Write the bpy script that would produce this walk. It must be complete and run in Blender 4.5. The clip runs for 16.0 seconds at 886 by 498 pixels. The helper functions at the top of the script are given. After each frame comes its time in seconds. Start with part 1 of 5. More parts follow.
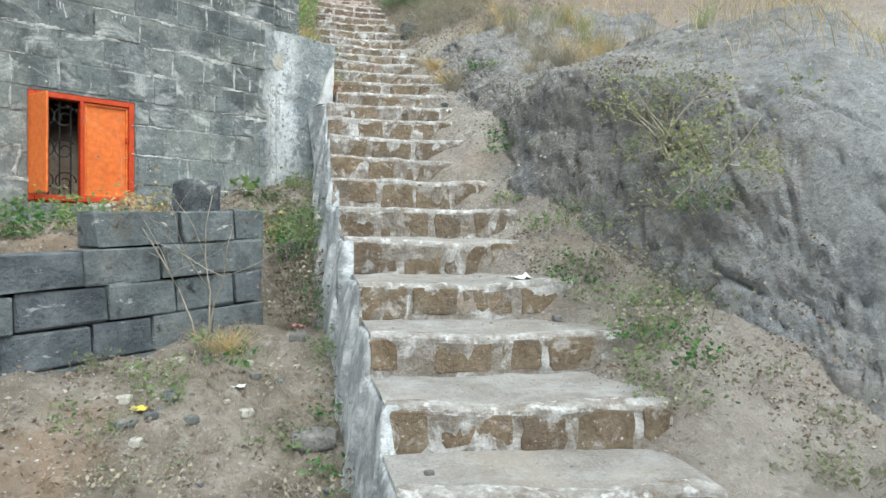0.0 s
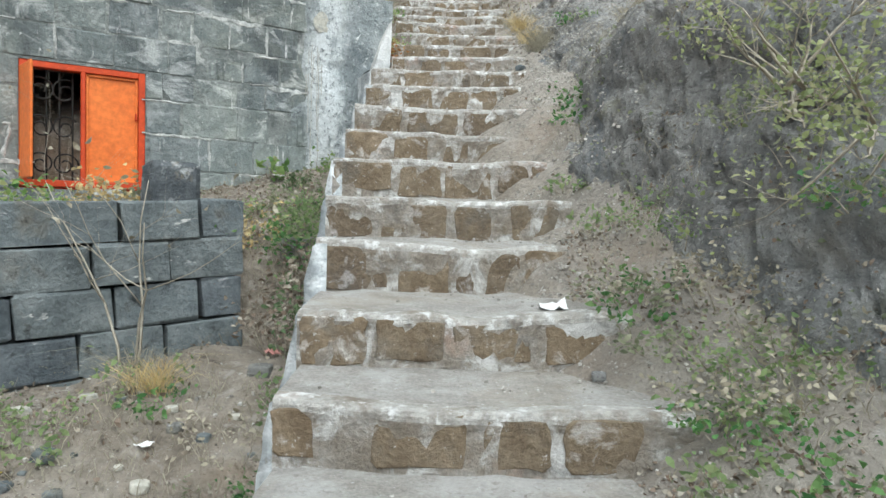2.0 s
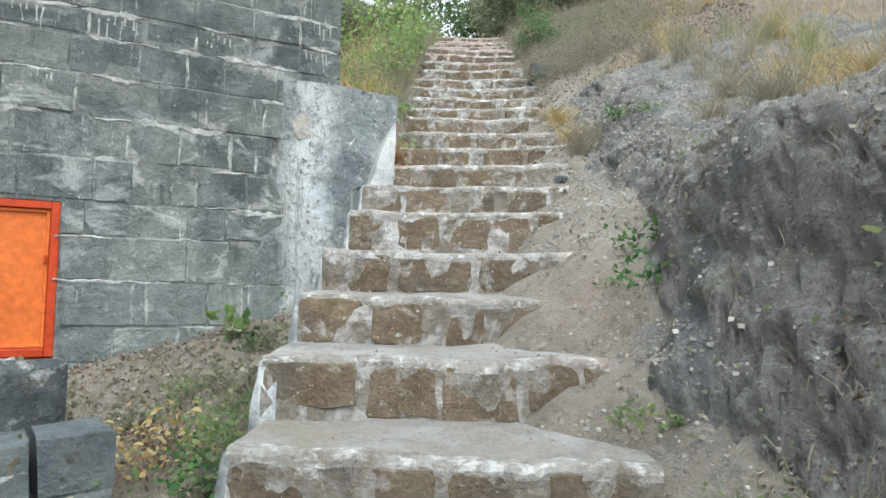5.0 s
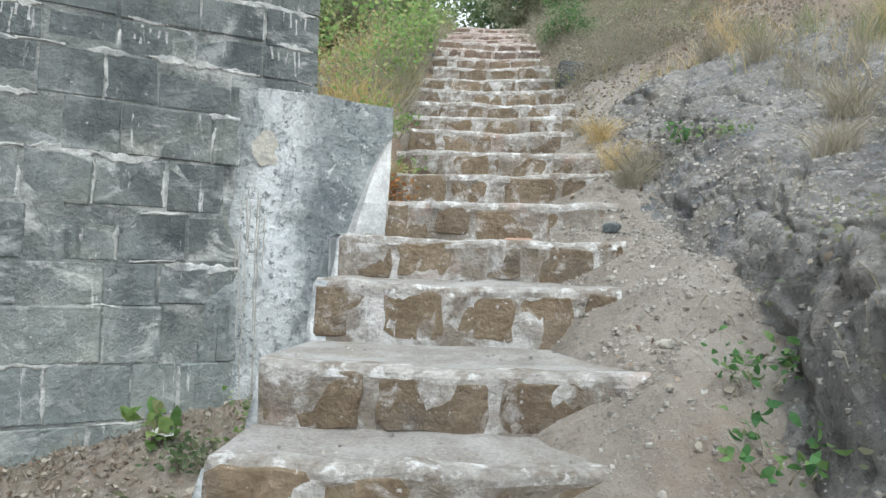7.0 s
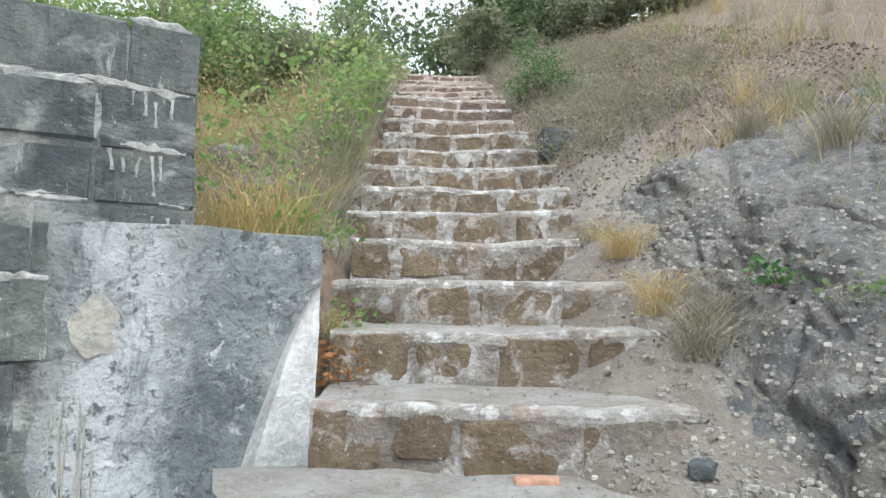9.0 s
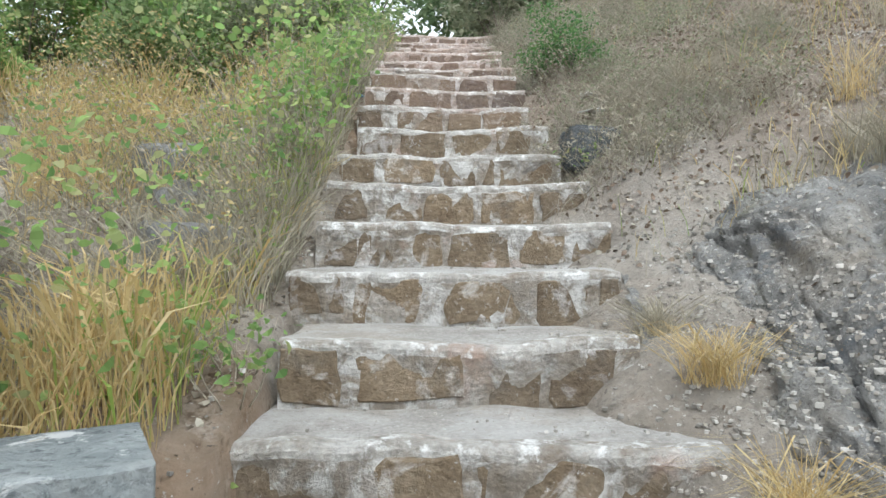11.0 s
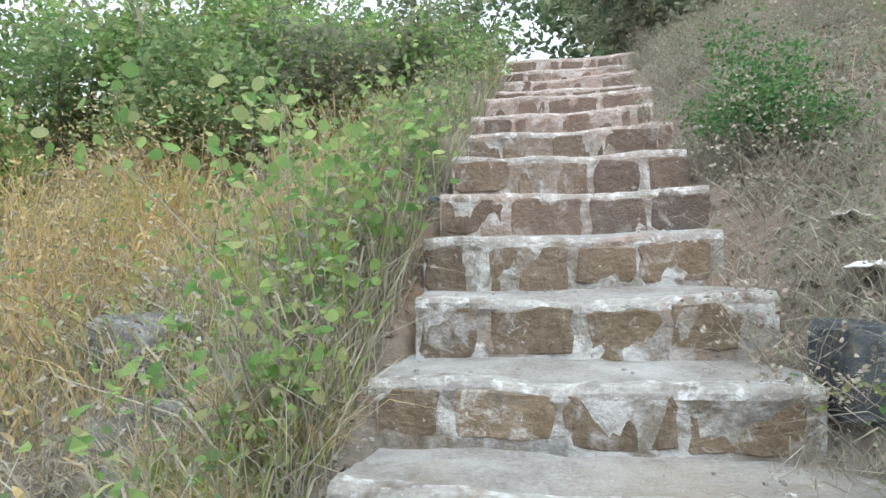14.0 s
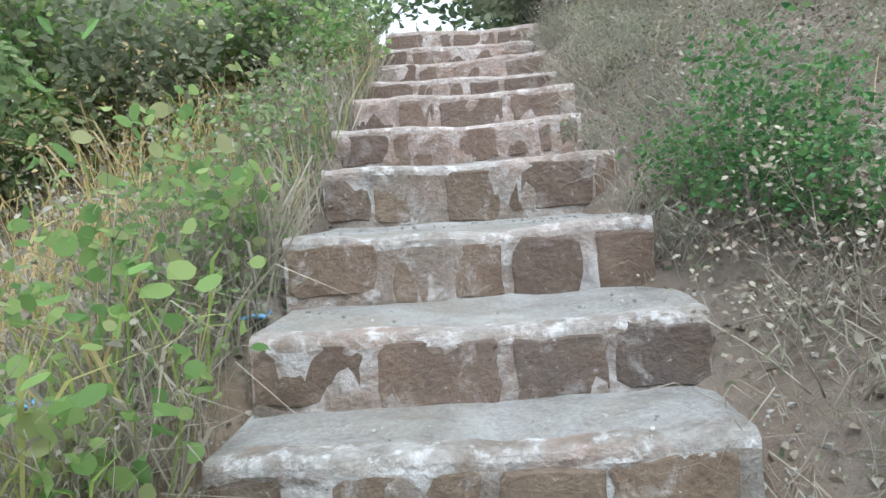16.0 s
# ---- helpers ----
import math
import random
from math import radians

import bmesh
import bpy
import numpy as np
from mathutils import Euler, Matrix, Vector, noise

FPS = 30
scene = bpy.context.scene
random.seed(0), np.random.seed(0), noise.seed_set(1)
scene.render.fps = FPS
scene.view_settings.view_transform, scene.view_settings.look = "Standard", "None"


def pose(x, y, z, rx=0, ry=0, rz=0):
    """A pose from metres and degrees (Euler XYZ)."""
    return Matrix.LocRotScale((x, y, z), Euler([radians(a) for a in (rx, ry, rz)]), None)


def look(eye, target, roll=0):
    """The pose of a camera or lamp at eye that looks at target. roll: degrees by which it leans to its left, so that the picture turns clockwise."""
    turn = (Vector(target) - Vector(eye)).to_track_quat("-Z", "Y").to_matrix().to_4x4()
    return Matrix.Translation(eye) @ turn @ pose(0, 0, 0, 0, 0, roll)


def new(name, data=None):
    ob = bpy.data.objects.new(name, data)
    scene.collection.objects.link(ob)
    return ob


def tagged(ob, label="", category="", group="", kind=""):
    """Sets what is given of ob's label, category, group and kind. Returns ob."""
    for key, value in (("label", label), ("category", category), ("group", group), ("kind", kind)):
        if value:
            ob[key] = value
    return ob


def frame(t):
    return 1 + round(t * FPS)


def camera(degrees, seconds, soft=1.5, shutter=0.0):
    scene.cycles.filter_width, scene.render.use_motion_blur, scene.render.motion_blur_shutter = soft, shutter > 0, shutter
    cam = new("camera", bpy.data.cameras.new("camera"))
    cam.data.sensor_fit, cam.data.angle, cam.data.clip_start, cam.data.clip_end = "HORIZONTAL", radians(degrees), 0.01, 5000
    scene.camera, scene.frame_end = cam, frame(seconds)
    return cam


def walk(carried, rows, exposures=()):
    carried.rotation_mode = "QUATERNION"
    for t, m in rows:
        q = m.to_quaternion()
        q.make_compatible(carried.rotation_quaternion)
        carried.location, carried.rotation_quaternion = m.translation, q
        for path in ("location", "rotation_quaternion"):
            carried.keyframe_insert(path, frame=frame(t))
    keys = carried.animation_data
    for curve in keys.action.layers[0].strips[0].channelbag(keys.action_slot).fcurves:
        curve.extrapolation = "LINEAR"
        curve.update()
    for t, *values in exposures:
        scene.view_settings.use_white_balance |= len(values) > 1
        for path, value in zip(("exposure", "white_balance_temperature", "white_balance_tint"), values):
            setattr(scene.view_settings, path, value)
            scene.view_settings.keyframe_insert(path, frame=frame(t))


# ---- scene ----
from mathutils.bvhtree import BVHTree

cam = camera(67.1, 16.0)
METRES, EYE, TILT, LEAN, TURN = 10.0, 1.5, 0.0, 0.0, -12.5
ROWS = [
    (0.0, 0.0, 0.0, 0.0, 0.01, -0.73, -0.46),
    (0.5, 0.0178, 0.031, 0.0019, 1.78, 0.28, -1.62),
    (1.0, 0.0333, 0.061, 0.0068, 2.47, -3.16, 0.87),
    (1.5, 0.0533, 0.0904, 0.0103, 11.45, -2.03, 0.54),
    (2.0, 0.055, 0.1261, 0.0095, 12.0, -2.22, -1.33),
    (2.5, 0.0499, 0.1537, 0.0256, 12.61, 3.13, -0.92),
    (3.0, 0.0512, 0.1771, 0.0322, 15.2, 10.61, -2.94),
    (3.5, 0.0533, 0.1966, 0.0382, 16.47, 8.25, -1.71),
    (6.0, 0.0296, 0.3148, 0.0836, 14.85, 3.55, -1.18),
    (6.5, 0.0207, 0.3391, 0.0937, 14.48, 5.2, -2.01),
    (7.0, 0.0151, 0.3632, 0.1077, 16.83, 2.97, -1.79),
    (7.5, -0.0006, 0.3908, 0.1169, 14.95, 1.04, -2.25),
    (8.0, -0.0058, 0.4187, 0.1304, 11.02, -2.0, -0.04),
    (8.5, -0.0119, 0.4518, 0.1542, 16.25, -0.52, -1.29),
    (9.0, -0.025, 0.481, 0.172, 12.82, 5.89, -0.34),
    (11.5, -0.0479, 0.618, 0.2414, 13.34, 0.52, -0.21),
    (12.0, -0.0534, 0.647, 0.2547, 11.15, -0.15, -1.55),
    (12.5, -0.058, 0.6778, 0.2753, 15.37, 2.23, -0.55),
    (13.0, -0.0703, 0.7061, 0.2931, 15.68, 3.48, 0.16),
    (13.5, -0.0775, 0.7283, 0.3039, 21.45, 2.9, -0.52),
    (14.0, -0.0792, 0.754, 0.3208, 24.53, 1.42, 1.29),
    (14.5, -0.0892, 0.7817, 0.3301, 18.93, 2.17, 0.52),
    (15.0, -0.0953, 0.8123, 0.3433, 16.82, -0.33, 1.31),
    (15.5, -0.0997, 0.8409, 0.3597, 18.02, -0.99, 3.08),
    (16.0, -0.1077, 0.8703, 0.3757, 15.92, -3.04, 3.66),
]
walk(cam, [(t, pose(0, 0, EYE, TILT, LEAN, TURN) @ pose(METRES * x, METRES * y, METRES * z, 90 + pitch, roll, yaw)) for t, x, y, z, yaw, pitch, roll in ROWS],
     exposures=[(0.0, 0.95, 5850, 2.0), (2.5, 0.88, 5850, 2.0), (9.0, 0.9, 5850, 5.0), (13.0, 1.06, 5750, 4.5), (16.0, 1.06, 5450, 4.0)])
# ---- light ----
world = bpy.data.worlds.new("sky")
scene.world = world
world.use_nodes = True
wn, wl = world.node_tree.nodes, world.node_tree.links
SUN_EL, SUN_AZ = 58.0, 163.0
sky = wn.new("ShaderNodeTexSky")
sky.sky_type, sky.sun_disc = "NISHITA", False
sky.sun_elevation, sky.sun_rotation = radians(SUN_EL), radians(SUN_AZ)
sky.air_density, sky.dust_density, sky.ozone_density = 1.0, 6.0, 1.0
haze = wn.new("ShaderNodeHueSaturation")
haze.inputs["Saturation"].default_value = 0.13
haze.inputs["Value"].default_value = 1.4
wl.new(sky.outputs[0], haze.inputs["Color"])
cloud = wn.new("ShaderNodeMix")
cloud.data_type = "RGBA"
cloud.inputs[0].default_value = 0.72
cloud.inputs[7].default_value = (5.3, 5.3, 5.35, 1)
wl.new(haze.outputs[0], cloud.inputs[6])
wl.new(cloud.outputs[2], wn["Background"].inputs[0])
wn["Background"].inputs[1].default_value = 0.15
sun = new("sun", bpy.data.lights.new("sun", "SUN"))
sun.data.energy, sun.data.angle, sun.data.color = 1.15, radians(30), (1.0, 0.95, 0.88)
sun_dir = Vector((math.sin(radians(SUN_AZ)) * math.cos(radians(SUN_EL)), math.cos(radians(SUN_AZ)) * math.cos(radians(SUN_EL)), math.sin(radians(SUN_EL))))
sun.matrix_world = look(sun_dir * 50, (0, 0, 0))


# ---- materials ----
def material(name, base, build=None, rough=0.9, bump=0.3, bump_scale=60.0, metal=0.0):
    """base: list of (position, colour) for a mottled ramp; build adds further layers."""
    m = bpy.data.materials.new(name)
    m.use_nodes = True
    N = Shade(m)
    col = N.ramp(N.noise(build.get("scale", 6.0) if build else 6.0, 6, 0.65), base)
    col = N.mix("MULTIPLY", 0.55, col, N.ramp(N.noise(bump_scale, 4, 0.7), [(0.3, (0.55, 0.55, 0.55)), (0.7, (1.25, 1.22, 1.18))]))
    for layer in (build or {}).get("layers", ()):
        col = N.over(col, *layer)
    for zone in (build or {}).get("zones", ()):
        col = N.zone(col, *zone)
    for layer in (build or {}).get("grime", ()):
        col = N.over(col, *layer)
    if build and build.get("vary"):
        v = build["vary"]
        col = N.mix("MULTIPLY", 1.0, col, N.ramp(N.random(), [(0, (1 - v, 1 - v, 1 - v * 0.8)), (0.5, (1, 1, 1)), (1, (1 + v, 1 + v * 0.85, 1 + v * 0.7))]))
    N.bsdf.inputs["Roughness"].default_value = rough
    N.bsdf.inputs["Metallic"].default_value = metal
    N.link(col, N.bsdf.inputs["Base Color"])
    N.bump(bump, bump_scale)
    return m


class Shade:
    def __init__(self, m):
        self.nodes, self.links = m.node_tree.nodes, m.node_tree.links
        self.bsdf = self.nodes["Principled BSDF"]
        self.bsdf.inputs["Specular IOR Level"].default_value = 0.25
        geo = self.nodes.new("ShaderNodeNewGeometry")
        self.pos = geo.outputs["Position"]
        self.geo = geo

    def link(self, a, b):
        self.links.new(a, b)

    def coords(self, stretch=None):
        if stretch is None:
            return self.pos
        n = self.nodes.new("ShaderNodeMapping")
        n.inputs["Scale"].default_value = stretch
        self.link(self.pos, n.inputs[0])
        return n.outputs[0]

    def noise(self, scale, detail=5, rough=0.6, stretch=None, distort=0.0):
        n = self.nodes.new("ShaderNodeTexNoise")
        n.inputs["Scale"].default_value, n.inputs["Detail"].default_value = scale, detail
        n.inputs["Roughness"].default_value, n.inputs["Distortion"].default_value = rough, distort
        self.link(self.coords(stretch), n.inputs["Vector"])
        return n.outputs[0]

    def random(self):
        return self.nodes.new("ShaderNodeObjectInfo").outputs["Random"]

    def island(self):
        return self.geo.outputs["Random Per Island"]

    def ramp(self, value, stops):
        n = self.nodes.new("ShaderNodeValToRGB")
        e = n.color_ramp.elements
        while len(e) < len(stops):
            e.new(0.5)
        for k, (p, c) in zip(e, stops):
            k.position, k.color = p, (*c, 1) if len(c) == 3 else c
        self.link(value, n.inputs[0])
        return n.outputs[0]

    def mix(self, mode, fac, a, b):
        n = self.nodes.new("ShaderNodeMix")
        n.data_type, n.blend_type = "RGBA", mode
        if isinstance(fac, float):
            n.inputs[0].default_value = fac
        else:
            self.link(fac, n.inputs[0])
        for s, v in ((n.inputs[6], a), (n.inputs[7], b)):
            if isinstance(v, tuple):
                s.default_value = (*v, 1)
            else:
                self.link(v, s)
        return n.outputs[2]

    def over(self, col, colour, scale, low, high, stretch=None, distort=0.0, strength=1.0):
        """A patchy coat: colour where a noise lies above low..high."""
        f = self.ramp(self.noise(scale, 6, 0.68, stretch, distort), [(low, (0, 0, 0)), (high, (strength,) * 3)])
        return self.mix("MIX", f, col, colour)

    def zone(self, col, tint, lo, hi, axis, strength=0.6, ragged=3.0):
        """A soil of another colour that sets in gradually along a direction over the land, with a ragged border."""
        dot = self.nodes.new("ShaderNodeVectorMath")
        dot.operation = "DOT_PRODUCT"
        dot.inputs[1].default_value = axis
        self.link(self.pos, dot.inputs[0])
        add = self.nodes.new("ShaderNodeMath")
        add.operation = "MULTIPLY_ADD"
        add.inputs[1].default_value = ragged
        self.link(self.noise(1.3, 6, 0.7), add.inputs[0])
        self.link(dot.outputs["Value"], add.inputs[2])
        rng = self.nodes.new("ShaderNodeMapRange")
        rng.inputs["From Min"].default_value, rng.inputs["From Max"].default_value = lo + ragged / 2, hi + ragged / 2
        rng.inputs["To Max"].default_value = strength
        self.link(add.outputs[0], rng.inputs[0])
        return self.mix("MIX", rng.outputs[0], col, tint)

    def bump(self, strength, scale):
        n = self.nodes.new("ShaderNodeBump")
        n.inputs["Strength"].default_value, n.inputs["Distance"].default_value = strength, 0.02
        a, b = self.noise(scale, 8, 0.75), self.noise(scale * 0.22, 5, 0.65)
        add = self.nodes.new("ShaderNodeMath")
        add.operation = "MULTIPLY_ADD"
        add.inputs[1].default_value = 2.2
        self.link(b, add.inputs[0])
        self.link(a, add.inputs[2])
        self.link(add.outputs[0], n.inputs["Height"])
        self.link(n.outputs[0], self.bsdf.inputs["Normal"])


M = {}
M["tread"] = material("dusty_tread", [(0.3, (0.25, 0.23, 0.205)), (0.5, (0.34, 0.32, 0.295)), (0.7, (0.42, 0.405, 0.385))],
                      {"scale": 5.0, "layers": [((0.49, 0.48, 0.46), 3.2, 0.47, 0.72, None, 0.4, 0.8), ((0.2, 0.175, 0.15), 26.0, 0.58, 0.7, None, 0.0, 0.7), ((0.33, 0.28, 0.215), 1.7, 0.5, 0.68, None, 0.0, 0.6), ((0.5, 0.5, 0.48), 60.0, 0.62, 0.68)]}, bump=0.8, bump_scale=80)
M["lip"] = material("worn_whitewash", [(0.3, (0.24, 0.215, 0.185)), (0.5, (0.4, 0.38, 0.35)), (0.7, (0.55, 0.535, 0.51))],
                    {"scale": 11.0, "layers": [((0.2, 0.16, 0.12), 7.0, 0.5, 0.64, None, 0.3, 0.8), ((0.5, 0.32, 0.25), 2.0, 0.58, 0.7, None, 0.0, 0.5), ((0.66, 0.65, 0.63), 15.0, 0.53, 0.63), ((0.1, 0.1, 0.1), 5.0, 0.62, 0.72, None, 0.4, 0.6)],
                     "zones": [((0.5, 0.33, 0.27), 4.6, 5.8, (0.0, 0.0, 1.0), 0.32)]}, bump=0.9, bump_scale=55)
M["joint"] = material("riser_mortar", [(0.3, (0.2, 0.165, 0.125)), (0.5, (0.3, 0.265, 0.225)), (0.7, (0.42, 0.395, 0.365))],
                      {"scale": 9.0, "layers": [((0.62, 0.605, 0.58), 6.5, 0.49, 0.6, None, 0.5, 0.9), ((0.13, 0.12, 0.11), 5.0, 0.57, 0.68, None, 0.4, 0.7), ((0.5, 0.33, 0.26), 2.0, 0.58, 0.7, None, 0.0, 0.5)],
                       "zones": [((0.42, 0.26, 0.21), 4.6, 5.8, (0.0, 0.0, 1.0), 0.4)]}, bump=1.0, bump_scale=55)
M["riser"] = material("brown_riser_stone", [(0.3, (0.135, 0.1, 0.065)), (0.5, (0.2, 0.155, 0.105)), (0.72, (0.27, 0.22, 0.16))],
                      {"scale": 8.0, "vary": 0.16, "layers": [((0.12, 0.115, 0.105), 2.2, 0.54, 0.68, None, 0.3, 0.7), ((0.47, 0.44, 0.405), 9.0, 0.55, 0.66, None, 0.5, 0.85), ((0.45, 0.29, 0.22), 2.0, 0.62, 0.76, None, 0.0, 0.4), ((0.5, 0.48, 0.45), 34.0, 0.62, 0.68)],
                       "zones": [((0.165, 0.112, 0.097), 4.2, 5.6, (0.0, 0.0, 1.0), 0.62)]}, bump=0.9, bump_scale=50)
M["cheek"] = material("whitewashed_cheek", [(0.3, (0.22, 0.24, 0.25)), (0.5, (0.36, 0.38, 0.39)), (0.7, (0.5, 0.51, 0.51))],
                      {"scale": 7.0, "layers": [((0.68, 0.69, 0.69), 4.0, 0.47, 0.6, None, 0.5, 0.9), ((0.11, 0.12, 0.125), 7.0, 0.57, 0.68, None, 0.5, 0.8), ((0.2, 0.18, 0.15), 30.0, 0.58, 0.68, None, 0.0, 0.7)]}, bump=0.8, bump_scale=45)
M["wallstone"] = material("grey_wall_stone", [(0.28, (0.1, 0.115, 0.112)), (0.5, (0.185, 0.206, 0.2)), (0.72, (0.285, 0.308, 0.293))],
                          {"scale": 4.0, "vary": 0.16, "layers": [((0.38, 0.39, 0.37), 6.0, 0.55, 0.7, (1, 1, 0.6), 0.5, 0.75), ((0.065, 0.072, 0.074), 1.5, 0.5, 0.64, (1, 1, 0.7), 0.4, 0.7), ((0.045, 0.05, 0.05), 9.0, 0.58, 0.68, (1.6, 1.6, 0.22), 0.0, 0.75), ((0.48, 0.485, 0.46), 3.4, 0.53, 0.65, (1, 1, 1.8), 0.9, 0.85), ((0.24, 0.25, 0.21), 2.3, 0.52, 0.66, None, 0.8, 0.5), ((0.07, 0.078, 0.08), 3.4, 0.56, 0.68, (1, 1, 0.8), 0.5, 0.65), ((0.62, 0.61, 0.58), 16.0, 0.62, 0.69, (1.5, 1.5, 0.25), 0.0, 0.9), ((0.08, 0.085, 0.085), 38.0, 0.58, 0.68, None, 0.0, 0.6), ((0.52, 0.52, 0.5), 30.0, 0.64, 0.7)],
                           "zones": [((0.27, 0.3, 0.285), -2.75, -2.15, (0.0, 0.0, -1.0), 0.28, 1.2), ((0.075, 0.084, 0.086), 2.95, 3.5, (0.0, 0.0, 1.0), 0.32, 1.6)]}, bump=0.9, bump_scale=26)
M["wallmortar"] = material("lime_mortar", [(0.3, (0.12, 0.13, 0.128)), (0.5, (0.21, 0.225, 0.215)), (0.7, (0.34, 0.35, 0.33))],
                           {"scale": 4.0, "layers": [((0.5, 0.495, 0.47), 3.0, 0.54, 0.64, None, 0.4, 0.85), ((0.07, 0.075, 0.075), 2.2, 0.54, 0.66)]}, bump=1.0, bump_scale=40)
M["plaster"] = material("weathered_plaster", [(0.3, (0.16, 0.18, 0.184)), (0.5, (0.255, 0.282, 0.286)), (0.7, (0.35, 0.378, 0.38))],
                        {"scale": 3.5, "layers": [((0.56, 0.585, 0.59), 2.2, 0.52, 0.66, (1, 1, 0.55), 0.5, 0.8), ((0.1, 0.115, 0.12), 26.0, 0.55, 0.66, None, 0.3, 0.8), ((0.64, 0.645, 0.635), 11.0, 0.56, 0.64, None, 0.9, 0.9), ((0.1, 0.115, 0.125), 2.4, 0.55, 0.68, (1, 1, 0.5), 0.0, 0.7), ((0.07, 0.08, 0.085), 48.0, 0.6, 0.68, None, 0.0, 0.8)],
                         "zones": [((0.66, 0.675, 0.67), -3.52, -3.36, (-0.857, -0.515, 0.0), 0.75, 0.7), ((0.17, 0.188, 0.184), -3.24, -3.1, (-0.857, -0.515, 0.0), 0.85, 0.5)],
                         "grime": [((0.2, 0.22, 0.225), 9.0, 0.52, 0.62, (1, 1, 0.5), 0.8, 0.75), ((0.1, 0.11, 0.115), 30.0, 0.55, 0.63, None, 0.5, 0.8), ((0.36, 0.37, 0.36), 4.0, 0.5, 0.6, (1, 1, 0.35), 0.4, 0.6)]}, bump=1.0, bump_scale=30)
M["whitepaint"] = material("flaking_whitewash", [(0.3, (0.6, 0.6, 0.59)), (0.55, (0.76, 0.76, 0.75)), (0.75, (0.82, 0.82, 0.81))],
                           {"scale": 8.0, "layers": [((0.34, 0.34, 0.33), 12.0, 0.64, 0.72)]}, bump=0.5, bump_scale=60)
M["lime"] = material("smeared_lime", [(0.3, (0.26, 0.262, 0.25)), (0.5, (0.44, 0.442, 0.425)), (0.7, (0.62, 0.62, 0.6))], {"scale": 12.0, "layers": [((0.16, 0.17, 0.165), 9.0, 0.52, 0.64, None, 0.0, 0.8)]}, bump=0.6, bump_scale=60)
M["limepatch"] = material("lime_patch", [(0.3, (0.38, 0.36, 0.31)), (0.7, (0.5, 0.48, 0.42))], {"scale": 14.0, "layers": [((0.3, 0.3, 0.28), 20.0, 0.55, 0.65)]}, bump=0.5, bump_scale=50)
M["block"] = material("basalt_block", [(0.28, (0.085, 0.1, 0.106)), (0.5, (0.15, 0.17, 0.176)), (0.75, (0.24, 0.262, 0.264))],
                      {"scale": 6.0, "vary": 0.22, "layers": [((0.17, 0.15, 0.115), 3.5, 0.56, 0.7, None, 0.0, 0.6), ((0.48, 0.48, 0.46), 10.0, 0.63, 0.69, (0.6, 0.6, 1.6)), ((0.03, 0.035, 0.037), 7.0, 0.6, 0.7)]}, bump=0.9, bump_scale=40)
M["basalt"] = material("dark_basalt", [(0.28, (0.05, 0.056, 0.062)), (0.5, (0.095, 0.104, 0.112)), (0.75, (0.17, 0.18, 0.186))], {"scale": 8.0, "layers": [((0.42, 0.42, 0.41), 9.0, 0.57, 0.67), ((0.2, 0.17, 0.13), 6.0, 0.58, 0.68)]}, bump=0.9, bump_scale=40)
M["pinkstone"] = material("orange_pink_stone", [(0.3, (0.42, 0.23, 0.15)), (0.7, (0.55, 0.34, 0.25))], None, bump=0.5)
M["fieldstone"] = material("grey_fieldstone", [(0.28, (0.13, 0.128, 0.12)), (0.5, (0.2, 0.197, 0.187)), (0.72, (0.28, 0.275, 0.262))], {"scale": 7.0, "layers": [((0.36, 0.355, 0.34), 12.0, 0.56, 0.68, None, 0.4, 0.7), ((0.09, 0.085, 0.078), 5.0, 0.56, 0.7, None, 0.4, 0.6)]}, bump=1.0, bump_scale=40)
M["rock"] = material("weathered_bedrock", [(0.28, (0.14, 0.136, 0.129)), (0.47, (0.22, 0.214, 0.203)), (0.68, (0.31, 0.302, 0.287))],
                     {"scale": 4.5, "layers": [((0.3, 0.255, 0.2), 1.5, 0.52, 0.68, None, 0.4, 0.6), ((0.12, 0.135, 0.155), 1.1, 0.55, 0.66, None, 0.8, 0.6), ((0.42, 0.41, 0.39), 7.0, 0.57, 0.7, None, 0.6, 0.6), ((0.07, 0.067, 0.062), 7.0, 0.58, 0.68, (1, 1, 2.2), 0.9, 0.7), ((0.1, 0.095, 0.088), 32.0, 0.56, 0.68, None, 0.4, 0.65), ((0.5, 0.49, 0.47), 44.0, 0.6, 0.68, None, 0.0, 0.8), ((0.2, 0.19, 0.1), 5.0, 0.58, 0.7, None, 0.0, 0.45), ((0.05, 0.048, 0.045), 90.0, 0.58, 0.66, None, 0.0, 0.7), ((0.055, 0.052, 0.05), 2.6, 0.58, 0.65, (1.2, 0.7, 4.5), 0.8, 0.5), ((0.44, 0.43, 0.41), 3.1, 0.6, 0.68, (1.2, 0.8, 3.5), 1.0, 0.6)],
                      "zones": [((0.34, 0.36, 0.378), -3.9, -2.6, (0.0, -1.0, 0.0), 0.3)], "grime": [((0.1, 0.115, 0.135), 1.3, 0.56, 0.64, None, 0.7, 0.6), ((0.09, 0.088, 0.082), 36.0, 0.57, 0.68, None, 0.3, 0.6)]}, bump=1.0, bump_scale=42)
